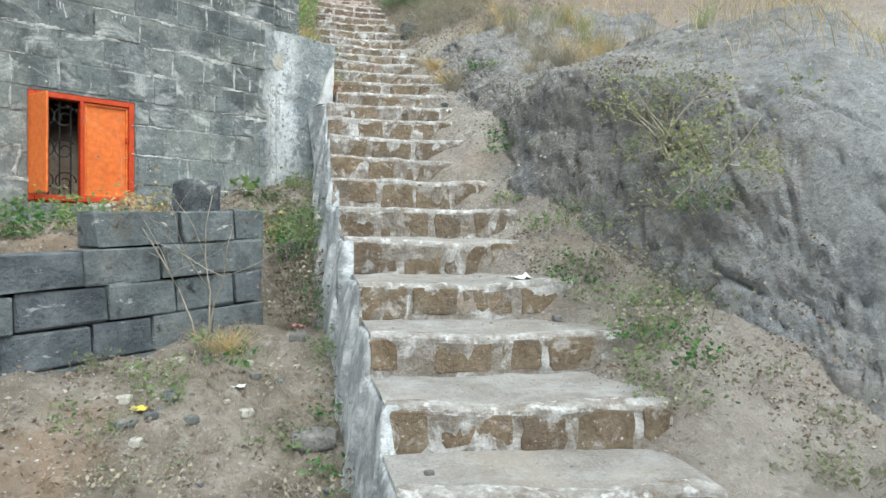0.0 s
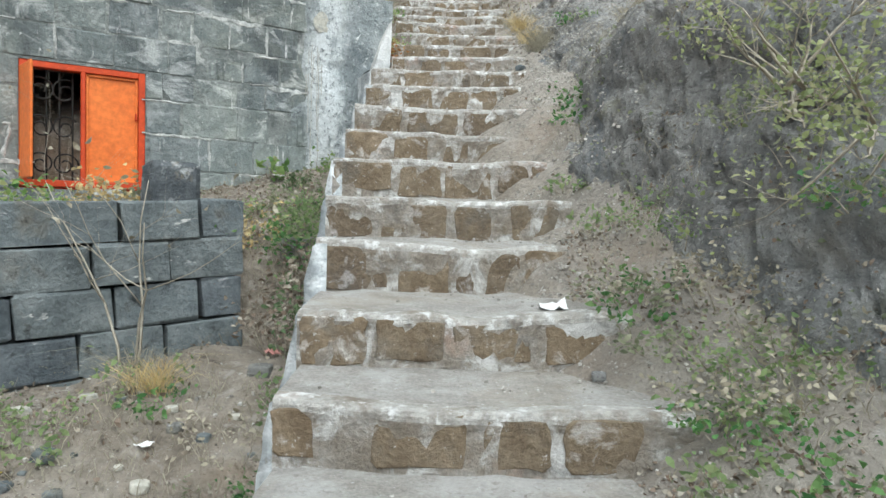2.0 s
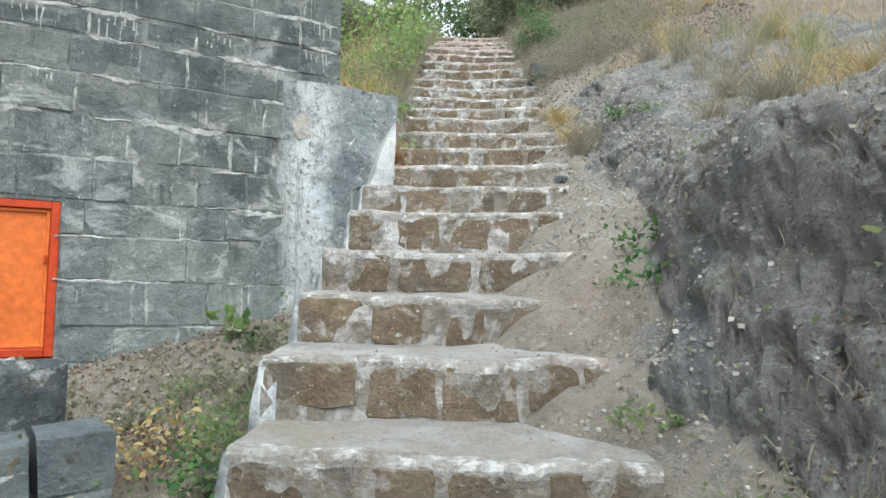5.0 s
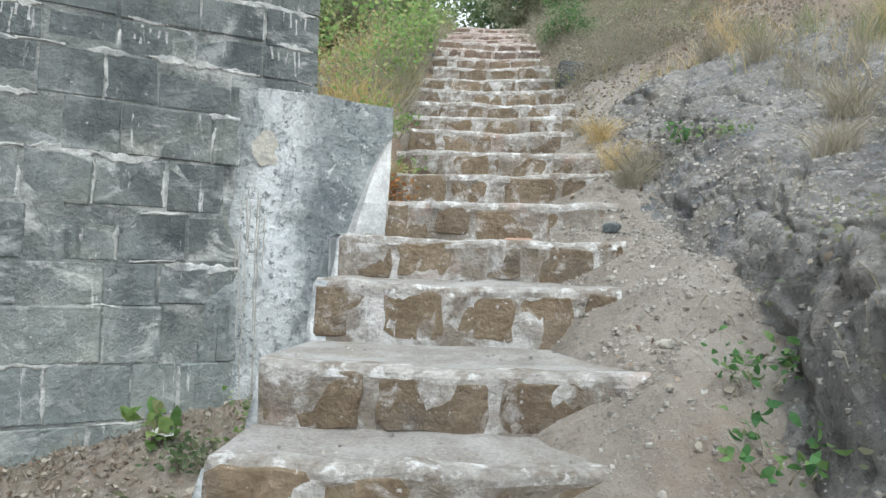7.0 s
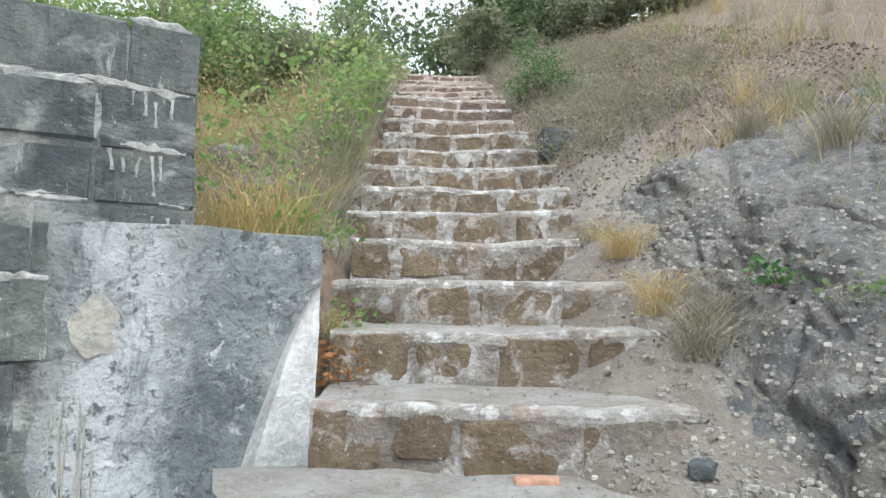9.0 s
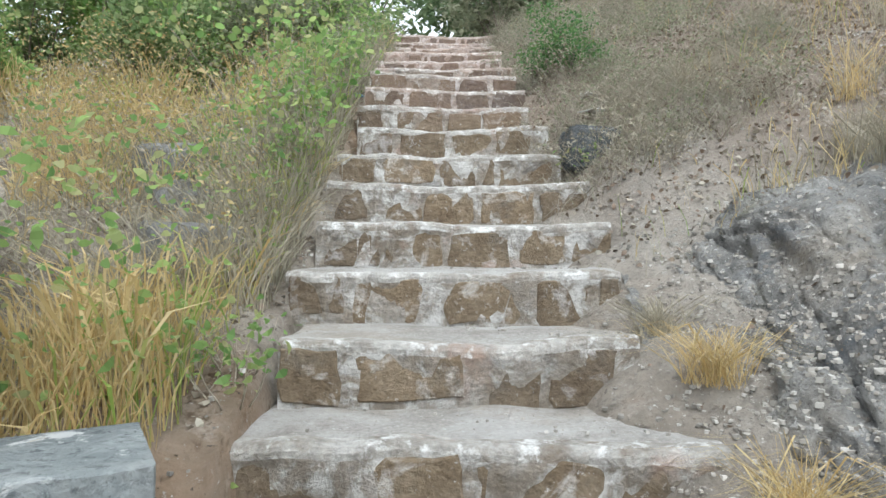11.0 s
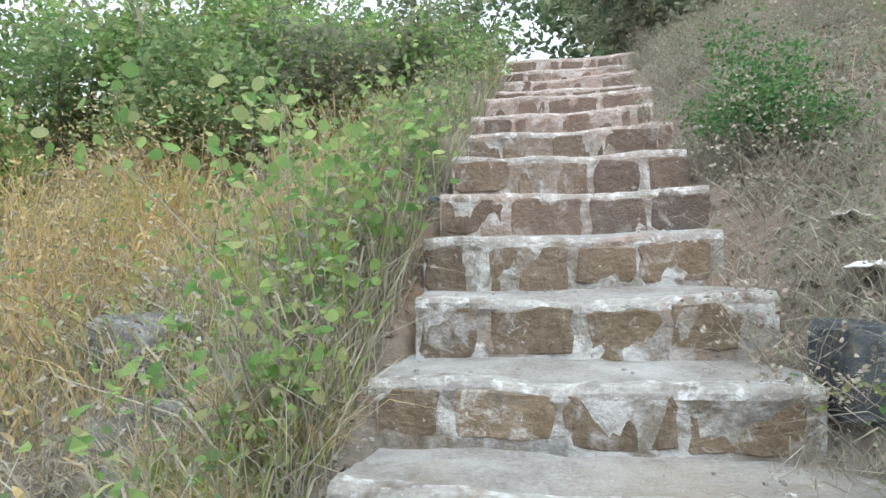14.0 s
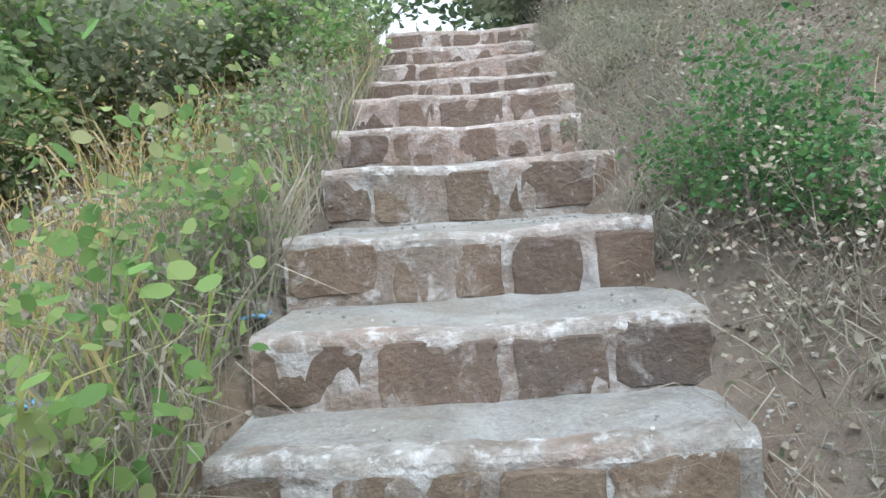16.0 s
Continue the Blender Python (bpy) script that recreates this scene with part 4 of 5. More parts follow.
# ---- plastered corner and buttress ----
def buttress_mesh():
    """Plaster over the house corner that runs on as a stub wall; its stair end is cut back in a flare that widens downwards."""
    rows = []
    zs = np.linspace(1.5, 3.48, 52)
    for z in zs:
        f = float(np.clip((3.32 - z) / 0.55, 0, 1)) ** 0.7
        cut = 0.25 * f
        pts = [(1.56, 0.3)]
        n = 30
        for k in range(n + 1):
            u = 1.08 + (1.955 - cut - 1.08) * k / n
            pts.append((u, 0.025 - 0.055 * float(smooth(1.1, 1.36, u)) - 0.035 * f * float(smooth(1.5, 1.8, u))))
        for k in range(1, 6):
            pts.append((1.955 - cut + cut * k / 5 + 0.004, -0.03 + 0.01 + 0.04 * (k / 5) ** 1.3 * (0.25 + 0.75 * f)))
        pts.append((1.965, 0.3))
        rows.append(np.array([(a, b, z) for a, b in pts]))
    m = len(rows[0])
    V = np.concatenate(rows)
    V[:, 1] += (0.008 * fbm(V[:, 0] * 6, V[:, 2] * 6, 3.0, 4) + 0.009 * fbm(V[:, 0] * 9, V[:, 2] * 5, 8.0, 3) * smooth(1.36, 1.2, V[:, 0])) * (V[:, 1] < 0.2)
    V[:, 2] += 0.01 * fbm(V[:, 0] * 5, V[:, 1] * 5, 1.0, 3) * (V[:, 2] > 3.4)
    F, slots = [], []
    for r in range(len(rows) - 1):
        for c in range(m - 1):
            F.append((r * m + c, r * m + c + 1, (r + 1) * m + c + 1, (r + 1) * m + c))
            slots.append(1 if 32 <= c + 1 <= 36 and zs[r] < 3.31 and zs[r] > 2.7 else 0)
    F.append(tuple((len(rows) - 1) * m + c for c in range(m)))
    slots.append(0)
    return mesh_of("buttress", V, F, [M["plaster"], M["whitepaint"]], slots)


butt = thing("buttress", "plastered stub wall with flaking white paint at the house corner", "wall", FM, kind="structure")
part("stub_wall", buttress_mesh(), None, butt)
bm = bmesh.new()
bmesh.ops.create_circle(bm, cap_ends=True, radius=0.075, segments=36)
for v in bm.verts:
    k = 1 + 0.25 * noise.noise(v.co * 22)
    v.co = Vector((v.co.x * 0.9 * k + 1.315, -0.033, v.co.y * 1.05 * k + 3.19))
part("patch", bm, M["limepatch"], butt, "round cream lime patch")
rnd = random.Random(5)
for k in range(7):
    u, top, n = 1.2 + 0.02 * k + rnd.uniform(-0.006, 0.006), 3.02 - rnd.uniform(0, 0.25), 12
    pts = [(u + rnd.uniform(-0.004, 0.004), 0.025 - 0.055 * float(smooth(1.1, 1.36, u)) - 0.004, top - (0.35 + 0.6 * (k % 3)) * j / n * 0.7) for j in range(n + 1)]
    V, F = tube(pts, [0.0016 + rnd.uniform(0, 0.002) for _ in pts], 5)
    part("paint_run", mesh_of("paint_run", V, F, M["limepatch"]), None, butt, "run of dried white paint")


# ---- low wall of dressed blocks ----
LM = Matrix.Translation(L0) @ Matrix.Rotation(LOW, 4, "Z")
low_wall = thing("low_wall", "low dry-laid wall of dark dressed basalt blocks", "wall", LM, kind="structure")


def low_wall_blocks():
    rnd = random.Random(11)
    # (top at the stair end, reach to the left)
    for row, (zt, reach) in enumerate(((1.7, -1.05), (1.5, -2.6), (1.295, -2.6), (1.09, -2.6), (0.89, -2.6), (0.69, -2.6))):
        u = 0.06 + rnd.uniform(-0.02, 0.02)
        first = True
        while u > reach + 0.1:
            w = rnd.uniform(0.2, 0.26) if first and row % 2 == 0 else rnd.uniform(0.34, 0.48)
            first = False
            w = min(w, u - reach) if u - reach - w > 0.12 else u - reach
            me = stone_mesh("basalt_block", (w - rnd.uniform(0.008, 0.016), 0.24, 0.192), M["block"], rnd, 0.009, 0.009)
            s = part("basalt_block", me, None, low_wall)
            s.matrix_local = pose(u - w / 2, 0.12 + rnd.uniform(-0.012, 0.012), zt - 0.198 + 0.055 * (u - w / 2), 0, -3.0 + rnd.uniform(-0.6, 0.6), rnd.uniform(-1, 1))
            u -= w


low_wall_blocks()


# ---- plants ----
def twigs(base, aim, length, rnd, depth, width, out, tips, wander=0.35, fork=(2, 4)):
    """Grow a branch with side twigs; out gathers tubes, tips the places where leaves sit."""
    p, d = Vector(base), Vector(aim).normalized()
    n = 5
    pts, radii = [p.copy()], [width]
    for k in range(n):
        d = (d + Vector((rnd.uniform(-1, 1), rnd.uniform(-1, 1), rnd.uniform(-0.7, 0.9))) * wander * 0.5).normalized()
        p = p + d * length / n
        pts.append(p.copy())
        radii.append(width * (1 - 0.75 * (k + 1) / n))
        if depth == 0 or k > 2:
            tips.append(p.copy())
    out.append(tube(pts, radii, 5 if width > 0.012 else 3))
    if depth > 0:
        for _ in range(rnd.randint(*fork)):
            k = rnd.randint(1, n)
            side = Vector((rnd.uniform(-1, 1), rnd.uniform(-1, 1), rnd.uniform(-0.3, 0.9)))
            twigs(pts[k], d * 0.5 + side, length * rnd.uniform(0.45, 0.7), rnd, depth - 1, radii[k] * 0.65, out, tips, wander, fork)


def plant(name, label, category, x, y, seed, height, stems=5, spread=0.6, depth=2, width=0.01, leaves=1500, size=0.05, cloud=0.12, leaf="leaf", wood="bark", slim=0.5, group="", aim=None, z=None, fork=(2, 4), wander=0.35):
    rnd, rng = random.Random(seed), np.random.default_rng(seed)
    zed = float(land(x, y)) - 0.02 if z is None else z
    ob = thing(name, label, category, Matrix.Translation((x, y, zed)), group)
    out, tips = [], []
    for k in range(stems):
        w = 2 * math.pi * (k + rnd.random() * 0.7) / stems
        d = Vector((math.cos(w) * spread, math.sin(w) * spread, 1)) if aim is None else Vector(aim) + Vector((rnd.uniform(-1, 1), rnd.uniform(-1, 1), rnd.uniform(-1, 1))) * spread
        off = 0.03 * stems ** 0.5 * spread
        twigs((math.cos(w) * off, math.sin(w) * off, 0), d, height * rnd.uniform(0.6, 0.85), rnd, depth, width, out, tips, wander, fork)
    V, F = join(out)
    tagged(part("stem" if width < 0.03 else "trunk", mesh_of("stems", V, F, M[wood], flat=False), None, ob), kind="stuff" if width < 0.03 else "")
    if leaves:
        T = np.array([tuple(t) for t in tips])
        pick = T[rng.integers(0, len(T), leaves)] + rng.normal(size=(leaves, 3)) * cloud * np.array([1, 1, 0.7])
        if z is None:
            pick[:, 2] = np.maximum(pick[:, 2], 0.02)
        sz = size * rng.uniform(0.5, 1.3, leaves)
        tagged(part("foliage" if width < 0.03 else "crown", leaf_mesh("foliage", pick, sz, M[leaf], rng, slim), None, ob), kind="stuff")
    return ob


def scatter(n, x0, x1, y0, y1, seed, test=None):
    rng = np.random.default_rng(seed)
    x, y = rng.uniform(x0, x1, n), rng.uniform(y0, y1, n)
    if test is not None:
        k = rng.uniform(size=n) < test(x, y)
        x, y = x[k], y[k]
    return x, y, rng


def stuff(name, me, label, category):
    return tagged(new(name, me), label, category, kind="stuff")


def behind_house(x, y):
    return ((x - F0.x) * FN.x + (y - F0.y) * FN.y > 0.32) & ~(((x - F0.x) * FU.x + (y - F0.y) * FU.y < END + 0.03) & ((x - F0.x) * FN.x + (y - F0.y) * FN.y < 4.5))


# tall grass on the bank above the house: straw mixed with fresh green towards the steps
def bank_density(x, y):
    return np.where(behind_house(x, y) & (x < 0.2 + 0.03 * vnoise(y * 3, 0 * y)), smooth(13.6, 12.8, y) * np.clip(0.55 + 0.8 * vnoise(x * 1.4, y * 1.4, 3.0), 0.05, 1), 0) * np.where((y > 7.8) & (y < 9.4), np.where(x < -0.05, 0.06, 0.8), np.where((y > 9.4) & (x > -0.5), 0.3, 1))


x, y, rng = scatter(72000, -4.5, 0.22, 6.9, 13.6, 21, bank_density)
h = rng.uniform(0.2, 0.72, len(x)) * np.where(y < 8.0, 0.8, 1.0) * (0.75 + 0.4 * vnoise(x * 2, y * 2, 5.0)) * np.where((y > 7.8) & (y < 9.4), 0.45, 1.0)
green = vnoise(x * 1.1, y * 1.1, 9.0) + (1.0 - 0.85 * smooth(9.3, 10.2, y)) * smooth(-0.7, 0.1, x) + 0.25 * smooth(8.0, 9.0, y) - 0.9 * smooth(8.4, 7.6, y) * smooth(0.15, -0.2, x) + rng.normal(size=len(x)) * 0.35 > 0.75
for sel, mat, nm, lab in ((~green, "grassdry", "dry_grass", "tall straw-coloured dry grass on the bank"), (green, "grassgreen", "green_grass", "tall yellow-green grass beside the steps")):
    stuff(nm, blade_mesh(nm, np.stack([x[sel], y[sel], land(x[sel], y[sel]) - 0.02], 1), h[sel], M[mat], rng, 0.0022, 0.7, 0.45), lab, "grass")
# seedy weed heads and small leaves among the tall grass
x, y, rng = scatter(30000, -3.5, 0.2, 6.95, 13.4, 22, bank_density)
z = land(x, y) + rng.uniform(0.1, 0.75, len(x))
sel = vnoise(x * 1.6, y * 1.6, 4.0) + smooth(-0.8, 0.1, x) + 0.4 * smooth(8, 9.5, y) > 0.6
stuff("weed_leaves", leaf_mesh("weed_leaves", np.stack([x, y, z], 1)[sel], rng.uniform(0.015, 0.05, sel.sum()), M["leafbright"], rng, 0.55), "small green weed leaves among the tall grass", "weeds")
stuff("seed_heads", leaf_mesh("seed_heads", np.stack([x, y, z + 0.1], 1)[~sel], rng.uniform(0.012, 0.035, (~sel).sum()), M["grassdry"], rng, 0.4), "straw-brown seed heads in the dry grass", "grass")


# dry grass on the hillside and on top of the rock
def hill_density(x, y):
    d = np.clip(0.25 + 0.9 * vnoise(x * 1.2, y * 1.2, 6.0), 0.0, 1)
    d = d * np.where(y > 10.0, 0.45, 1.0) * (1 - 0.55 * smooth(3.2, 4.2, x)) * np.where(y < 8.2, smooth(2.15, 2.7, x) * np.where((y > 4.4), 1, 0.7), smooth(1.35, 1.75, x))
    return d


x, y, rng = scatter(60000, 1.4, 9.0, 3.0, 16.0, 31, hill_density)
h = rng.uniform(0.06, 0.3, len(x)) * (0.8 + 0.5 * vnoise(x * 2, y * 2, 2.0)) * (1 + 1.0 * smooth(2.3, 3.3, x) * np.clip(0.6 + vnoise(x * 0.8, y * 0.8, 5.0), 0, 1))
kin = rng.uniform(size=len(x)) + 0.25 * vnoise(x * 0.7, y * 0.7, 8.0)
for sel, mat, nm, lab in ((kin < 0.45, "grasspale", "bleached_grass", "bleached dry grass tufts on the hillside"), (kin > 0.85, "grassgreen", "green_grass", "yellow-green grass on the hillside"), ((kin >= 0.45) & (kin <= 0.85), "grassdry", "dry_grass", "short golden dry grass on the hillside")):
    stuff(nm, blade_mesh(nm, np.stack([x[sel], y[sel], land(x[sel], y[sel]) - 0.01], 1), h[sel], M[mat], rng, 0.0018, 1.1, 0.15), lab, "grass")

# dense tangles of dry stems close to the right of the upper steps
x, y, rng = scatter(52000, 1.18, 2.9, 8.9, 14.4, 32, lambda x, y: smooth(1.18, 1.36, x) * np.clip(0.5 + 0.8 * vnoise(x * 2.2, y * 2.2, 1.0), 0, 1))
stuff("dry_stalks", blade_mesh("dry_stalks", np.stack([x, y, land(x, y) - 0.01], 1), rng.uniform(0.05, 0.2, len(x)), M["withered"], rng, 0.0014, 2.4, 0.4), "tangle of grey dry stalks beside the upper steps", "grass")
x, y, rng = scatter(6000, -2.4, 0.15, 7.8, 10.6, 33, lambda x, y: 0.3 + 0.7 * (vnoise(x * 2, y * 2, 8.0) > 0))
stuff("dry_stalks", blade_mesh("dry_stalks", np.stack([x, y, land(x, y) - 0.01], 1), rng.uniform(0.1, 0.4, len(x)), M["grasspale"], rng, 0.0028, 2.4, 0.0), "flattened grey dry stalks on the bank", "grass")

# fallen leaves
x, y, rng = scatter(120000, -2.6, 3.6, 2.3, 14.2, 41, lambda x, y: np.where(x < 0.27, np.where(y < 6.8, np.where((y > 4.4) & (x > -1.2), 1.0, 0.3) * np.clip(0.5 + vnoise(x * 2, y * 2), 0, 1), 0.35), np.where(x > 1.3, np.where(y > 8.0, 0.9 * smooth(1.25, 1.6, x) * smooth(8.0, 9.2, y), 0.22 * smooth(2.1, 1.7, x) * np.clip(0.2 + vnoise(x * 3, y * 3), 0, 1)), 0)))
stuff("fallen_leaves", leaf_mesh("fallen_leaves", np.stack([x, y, land(x, y) + rng.uniform(0.002, 0.025, len(x))], 1), rng.uniform(0.008, 0.036, len(x)), M["litter"], rng, 0.6, 0.0), "curled brown fallen leaves on the ground", "leaves")


def pebble_mesh(name, pts, sizes, rng, mat):
    """Small broken stones, eight corners each."""
    n = len(pts)
    cube = np.array([(a, b, c) for a in (-1, 1) for b in (-1, 1) for c in (-1, 1)], float)
    V = cube[None] * rng.uniform(0.25, 0.55, (n, 8, 3)) * np.asarray(sizes)[:, None, None]
    w = rng.uniform(0, 6.28, n)
    c, s = np.cos(w)[:, None], np.sin(w)[:, None]
    V = np.stack([V[..., 0] * c - V[..., 1] * s, V[..., 0] * s + V[..., 1] * c, V[..., 2] * 0.75], -1) + np.asarray(pts)[:, None]
    k = np.arange(n)[:, None, None] * 8
    f = np.array([(0, 1, 3, 2), (4, 6, 7, 5), (0, 4, 5, 1), (2, 3, 7, 6), (0, 2, 6, 4), (1, 5, 7, 3)])
    return mesh_of(name, V.reshape(-1, 3), (k + f[None]).reshape(-1, 4), mat)


x, y, rng = scatter(70000, -2.4, 3.4, 1.6, 10.2, 42, lambda x, y: np.where((x > 0.3) & (x < 1.1), 0, np.where(x > 1, smooth(1.05, 1.3, x) * np.where(y > 6.8, 0.7, smooth(2.1, 1.5, x)), 0.6) * np.clip(0.4 + vnoise(x * 2.5, y * 2.5, 7.0), 0.05, 1)))
stuff("gravel", pebble_mesh("gravel", np.stack([x, y, land(x, y)], 1), 0.004 + 0.016 * rng.uniform(size=len(x)) ** 4, rng, M["pebble"]), "loose grey and white gravel on the bare earth", "gravel")


def tread_height(x, y):
    i = np.clip(np.searchsorted(np.array(FRONT_L), y) - 1, 0, len(TOP) - 1)
    return np.array(TOP)[i], np.array(FRONT_L)[i]


x, y, rng = scatter(9000, 0.32, 1.45, 2.3, 13.8, 43)
z, f = tread_height(x, y)
gap = y - f
keep = (gap > 0.07) & (rng.uniform(size=len(x)) < 0.25 + 0.6 * smooth(0.8, 1.3, x))
stuff("grit", pebble_mesh("grit", np.stack([x, y, z + 0.006], 1)[keep], (0.002 + 0.011 * rng.uniform(size=len(x)) ** 4)[keep], rng, M["pebble"]), "fine grit and stone chips lying on the treads", "gravel")

# trees and shrubs round the top of the steps
plant("tree", "small dark-leaved tree at the head of the steps", "tree", -0.62, 16.2, 51, 3.0, stems=2, spread=0.08, depth=3, width=0.05, leaves=800, size=0.13, cloud=0.16, leaf="leafdark")
plant("tree", "thin pale bare-twigged tree behind the house roof", "tree", -2.6, 12.4, 52, 3.2, stems=3, spread=0.35, depth=3, width=0.03, leaves=300, size=0.06, cloud=0.15, leaf="leafgrey", wood="twig")
plant("tree", "slender tree with sparse grey-green leaves on the slope", "tree", -4.6, 13.0, 53, 3.0, stems=3, spread=0.3, depth=3, width=0.035, leaves=700, size=0.08, cloud=0.25, leaf="leafgrey")
plant("tree", "open leafy tree beyond the head of the steps", "tree", -4.6, 18.5, 54, 3.4, stems=3, spread=0.4, depth=3, width=0.05, leaves=2000, size=0.17, cloud=0.3, leaf="leafgrey")
plant("tree", "open leafy tree beyond the head of the steps", "tree", 1.6, 18.5, 55, 2.6, stems=4, spread=0.5, depth=3, width=0.04, leaves=3600, size=0.17, cloud=0.28, leaf="leafdark")
for k, (bx, by, bh, lf, n) in enumerate(((2.1, 15.4, 1.8, "leafdark", 6000), (3.3, 15.8, 2.3, "leaf", 7000), (4.6, 16.2, 2.2, "leafdark", 7000), (6.4, 16.8, 2.0, "leaf", 6000), (2.8, 17.6, 2.8, "leaf", 6000), (8.8, 17.6, 2.0, "leafdark", 5000), (1.5, 14.6, 0.9, "leafgrey", 2500), (3.0, 14.4, 0.9, "leafgrey", 2200), (10.8, 18.0, 2.2, "leaf", 5000), (5.4, 19.5, 2.4, "leaf", 5000), (7.6, 20.5, 2.4, "leafdark", 5000), (4.0, 13.9, 0.8, "leafgrey", 2000), (5.6, 14.8, 1.0, "leafgrey", 2600), (7.4, 15.4, 1.1, "leaf", 2600), (9.6, 16.0, 1.7, "leafdark", 3500), (12.6, 18.4, 2.6, "leaf", 4500), (11.2, 16.8, 1.9, "leafdark", 3500), (13.8, 17.6, 2.5, "leaf", 4500))):
    plant("shrub", "dense green shrub on the brow of the hill", "shrub", bx, by, 60 + k, bh, stems=9, spread=0.7, depth=3, width=0.02, leaves=n, size=0.1, cloud=0.1, leaf=lf, group="shrubs on the brow")
for k, (bx, by, bh, lf, n) in enumerate(((-0.75, 13.3, 0.8, "leafgrey", 2600), (-1.5, 12.7, 1.0, "leafbright", 3500), (-2.3, 12.4, 1.25, "leafbright", 5000), (-3.2, 12.2, 1.35, "leaf", 5500), (-4.2, 11.9, 1.4, "leafbright", 5500), (-5.2, 11.3, 1.4, "leaf", 6500), (-3.2, 11.0, 1.0, "leafbright", 4000), (-6.2, 12.5, 1.7, "leaf", 6000), (-2.4, 13.6, 1.3, "leafbright", 5000), (-4.4, 10.4, 1.1, "leafbright", 5000), (-1.6, 14.2, 1.2, "leaf", 4500), (-1.0, 12.5, 0.95, "leafgrey", 3200), (-0.55, 12.9, 0.85, "leafbright", 2600), (-1.9, 11.8, 1.0, "leaf", 3500), (-0.7, 14.3, 1.3, "leaf", 4500))):
    plant("shrub", "broad leafy green shrub on the bank", "shrub", bx, by, 80 + k, bh, stems=9, spread=0.7, depth=3, width=0.014, leaves=n, size=0.07, cloud=0.08, leaf=lf, group="shrubs on the bank")

# plants close to the steps
for k, (bx, by, bh, n) in enumerate(((0.06, 9.45, 0.75, 110), (-0.12, 9.6, 0.95, 120), (0.12, 9.85, 0.6, 110), (-0.3, 9.75, 1.05, 110), (-0.05, 10.2, 0.75, 120), (0.13, 10.6, 0.5, 110), (0.1, 9.1, 0.5, 110))):
    plant("tall_weed", "tall weed with broad bright green leaves beside the steps", "weed", bx, by, 110 + k, bh, stems=3, spread=0.22, depth=1, width=0.006, leaves=int(n * 0.9), size=0.05, cloud=0.06, leaf="leafbright", wood="twig", slim=0.75, group="tall weeds beside the steps")
for k, (bx, by, bh, n) in enumerate(((1.58, 10.5, 0.5, 1300), (1.7, 10.35, 0.24, 400), (1.5, 10.9, 0.26, 300))):
    plant("bush", "compact vivid green bush among dry stalks", "bush", bx, by, 120 + k, bh, stems=8, spread=0.38, depth=2, width=0.005, leaves=int(n * 1.8), size=0.026, cloud=0.04, leaf="leafvivid", group="green bushes by the upper steps")
plant("rock_shrub", "sparse straggling shrub with pale bare branches on the rock", "shrub", 1.98, 3.3, 130, 0.5, stems=7, spread=0.6, depth=2, width=0.011, leaves=1300, size=0.022, cloud=0.045, leaf="leafhedge", wood="twig", aim=(-0.35, -0.4, 0.12), z=2.05, fork=(3, 5))
plant("rock_shrub", "sparse shrub with small green leaves hanging on the rock", "shrub", 1.98, 2.85, 131, 0.44, stems=6, spread=0.6, depth=2, width=0.007, leaves=800, size=0.024, cloud=0.05, leaf="leafhedge", wood="twig", aim=(-0.25, -0.3, 0.0), z=1.88)
plant("sapling", "leafless pale sapling in front of the low wall", "sapling", -0.52, 3.98, 135, 1.25, stems=3, spread=0.3, depth=3, width=0.009, leaves=24, size=0.04, cloud=0.02, leaf="grasspale", wood="twig", fork=(2, 3), wander=0.45)
for k, (bx, by, bh, lf, n) in enumerate(((0.12, 5.0, 0.55, "leaf", 700), (0.08, 4.7, 0.5, "litter", 600), (0.1, 5.35, 0.5, "leafbright", 350), (0.16, 4.35, 0.35, "leafdark", 350), (0.02, 4.45, 0.4, "litter", 350), (-0.02, 5.5, 0.4, "leaf", 300), (0.18, 3.9, 0.25, "leaf", 200), (-0.02, 4.9, 0.5, "leafvivid", 400), (0.05, 5.75, 0.35, "leaf", 300), (-0.15, 5.4, 0.3, "leafgrey", 250), (-0.1, 6.05, 0.3, "leafgrey", 250), (0.15, 5.9, 0.3, "leafbright", 160), (-0.45, 5.7, 0.3, "leaf", 300), (-0.25, 6.1, 0.3, "leafdark", 320), (0.0, 6.3, 0.28, "leaf", 260), (0.12, 5.55, 0.4, "leafdark", 350), (-0.6, 5.45, 0.28, "leafgrey", 300), (-0.4, 5.35, 0.3, "litter", 300), (-0.1, 5.75, 0.35, "litter", 300), (-0.3, 5.75, 0.25, "leafgrey", 200))):
    plant("weed_clump", "tangled green and withered weeds against the stair flank", "weed", bx, by, 140 + k, bh * (0.78 if by < 5.3 else 0.45), stems=8, spread=0.4, depth=2, width=0.004, leaves=int(n * (0.7 if by < 5.3 else 0.4)), size=0.036, cloud=0.04, leaf=lf, wood="twig", group="weeds by the stair flank")
for k, (bx, by, lf) in enumerate(((-1.75, 4.35, "leaf"), (-1.55, 4.45, "leafvivid"), (-2.0, 4.2, "leaf"), (-1.3, 4.7, "leafbright"), (-0.75, 4.95, "leafgrey"), (-0.35, 5.2, "grassdry"), (-0.15, 5.65, "leafgrey"), (-1.05, 4.85, "grassdry"))):
    plant("terrace_weed", "low green weeds on the terrace under the window", "weed", bx, by, 160 + k, 0.26, stems=7, spread=0.7, depth=1, width=0.004, leaves=260, size=0.04, cloud=0.06, leaf=lf, wood="twig", group="weeds on the terrace")
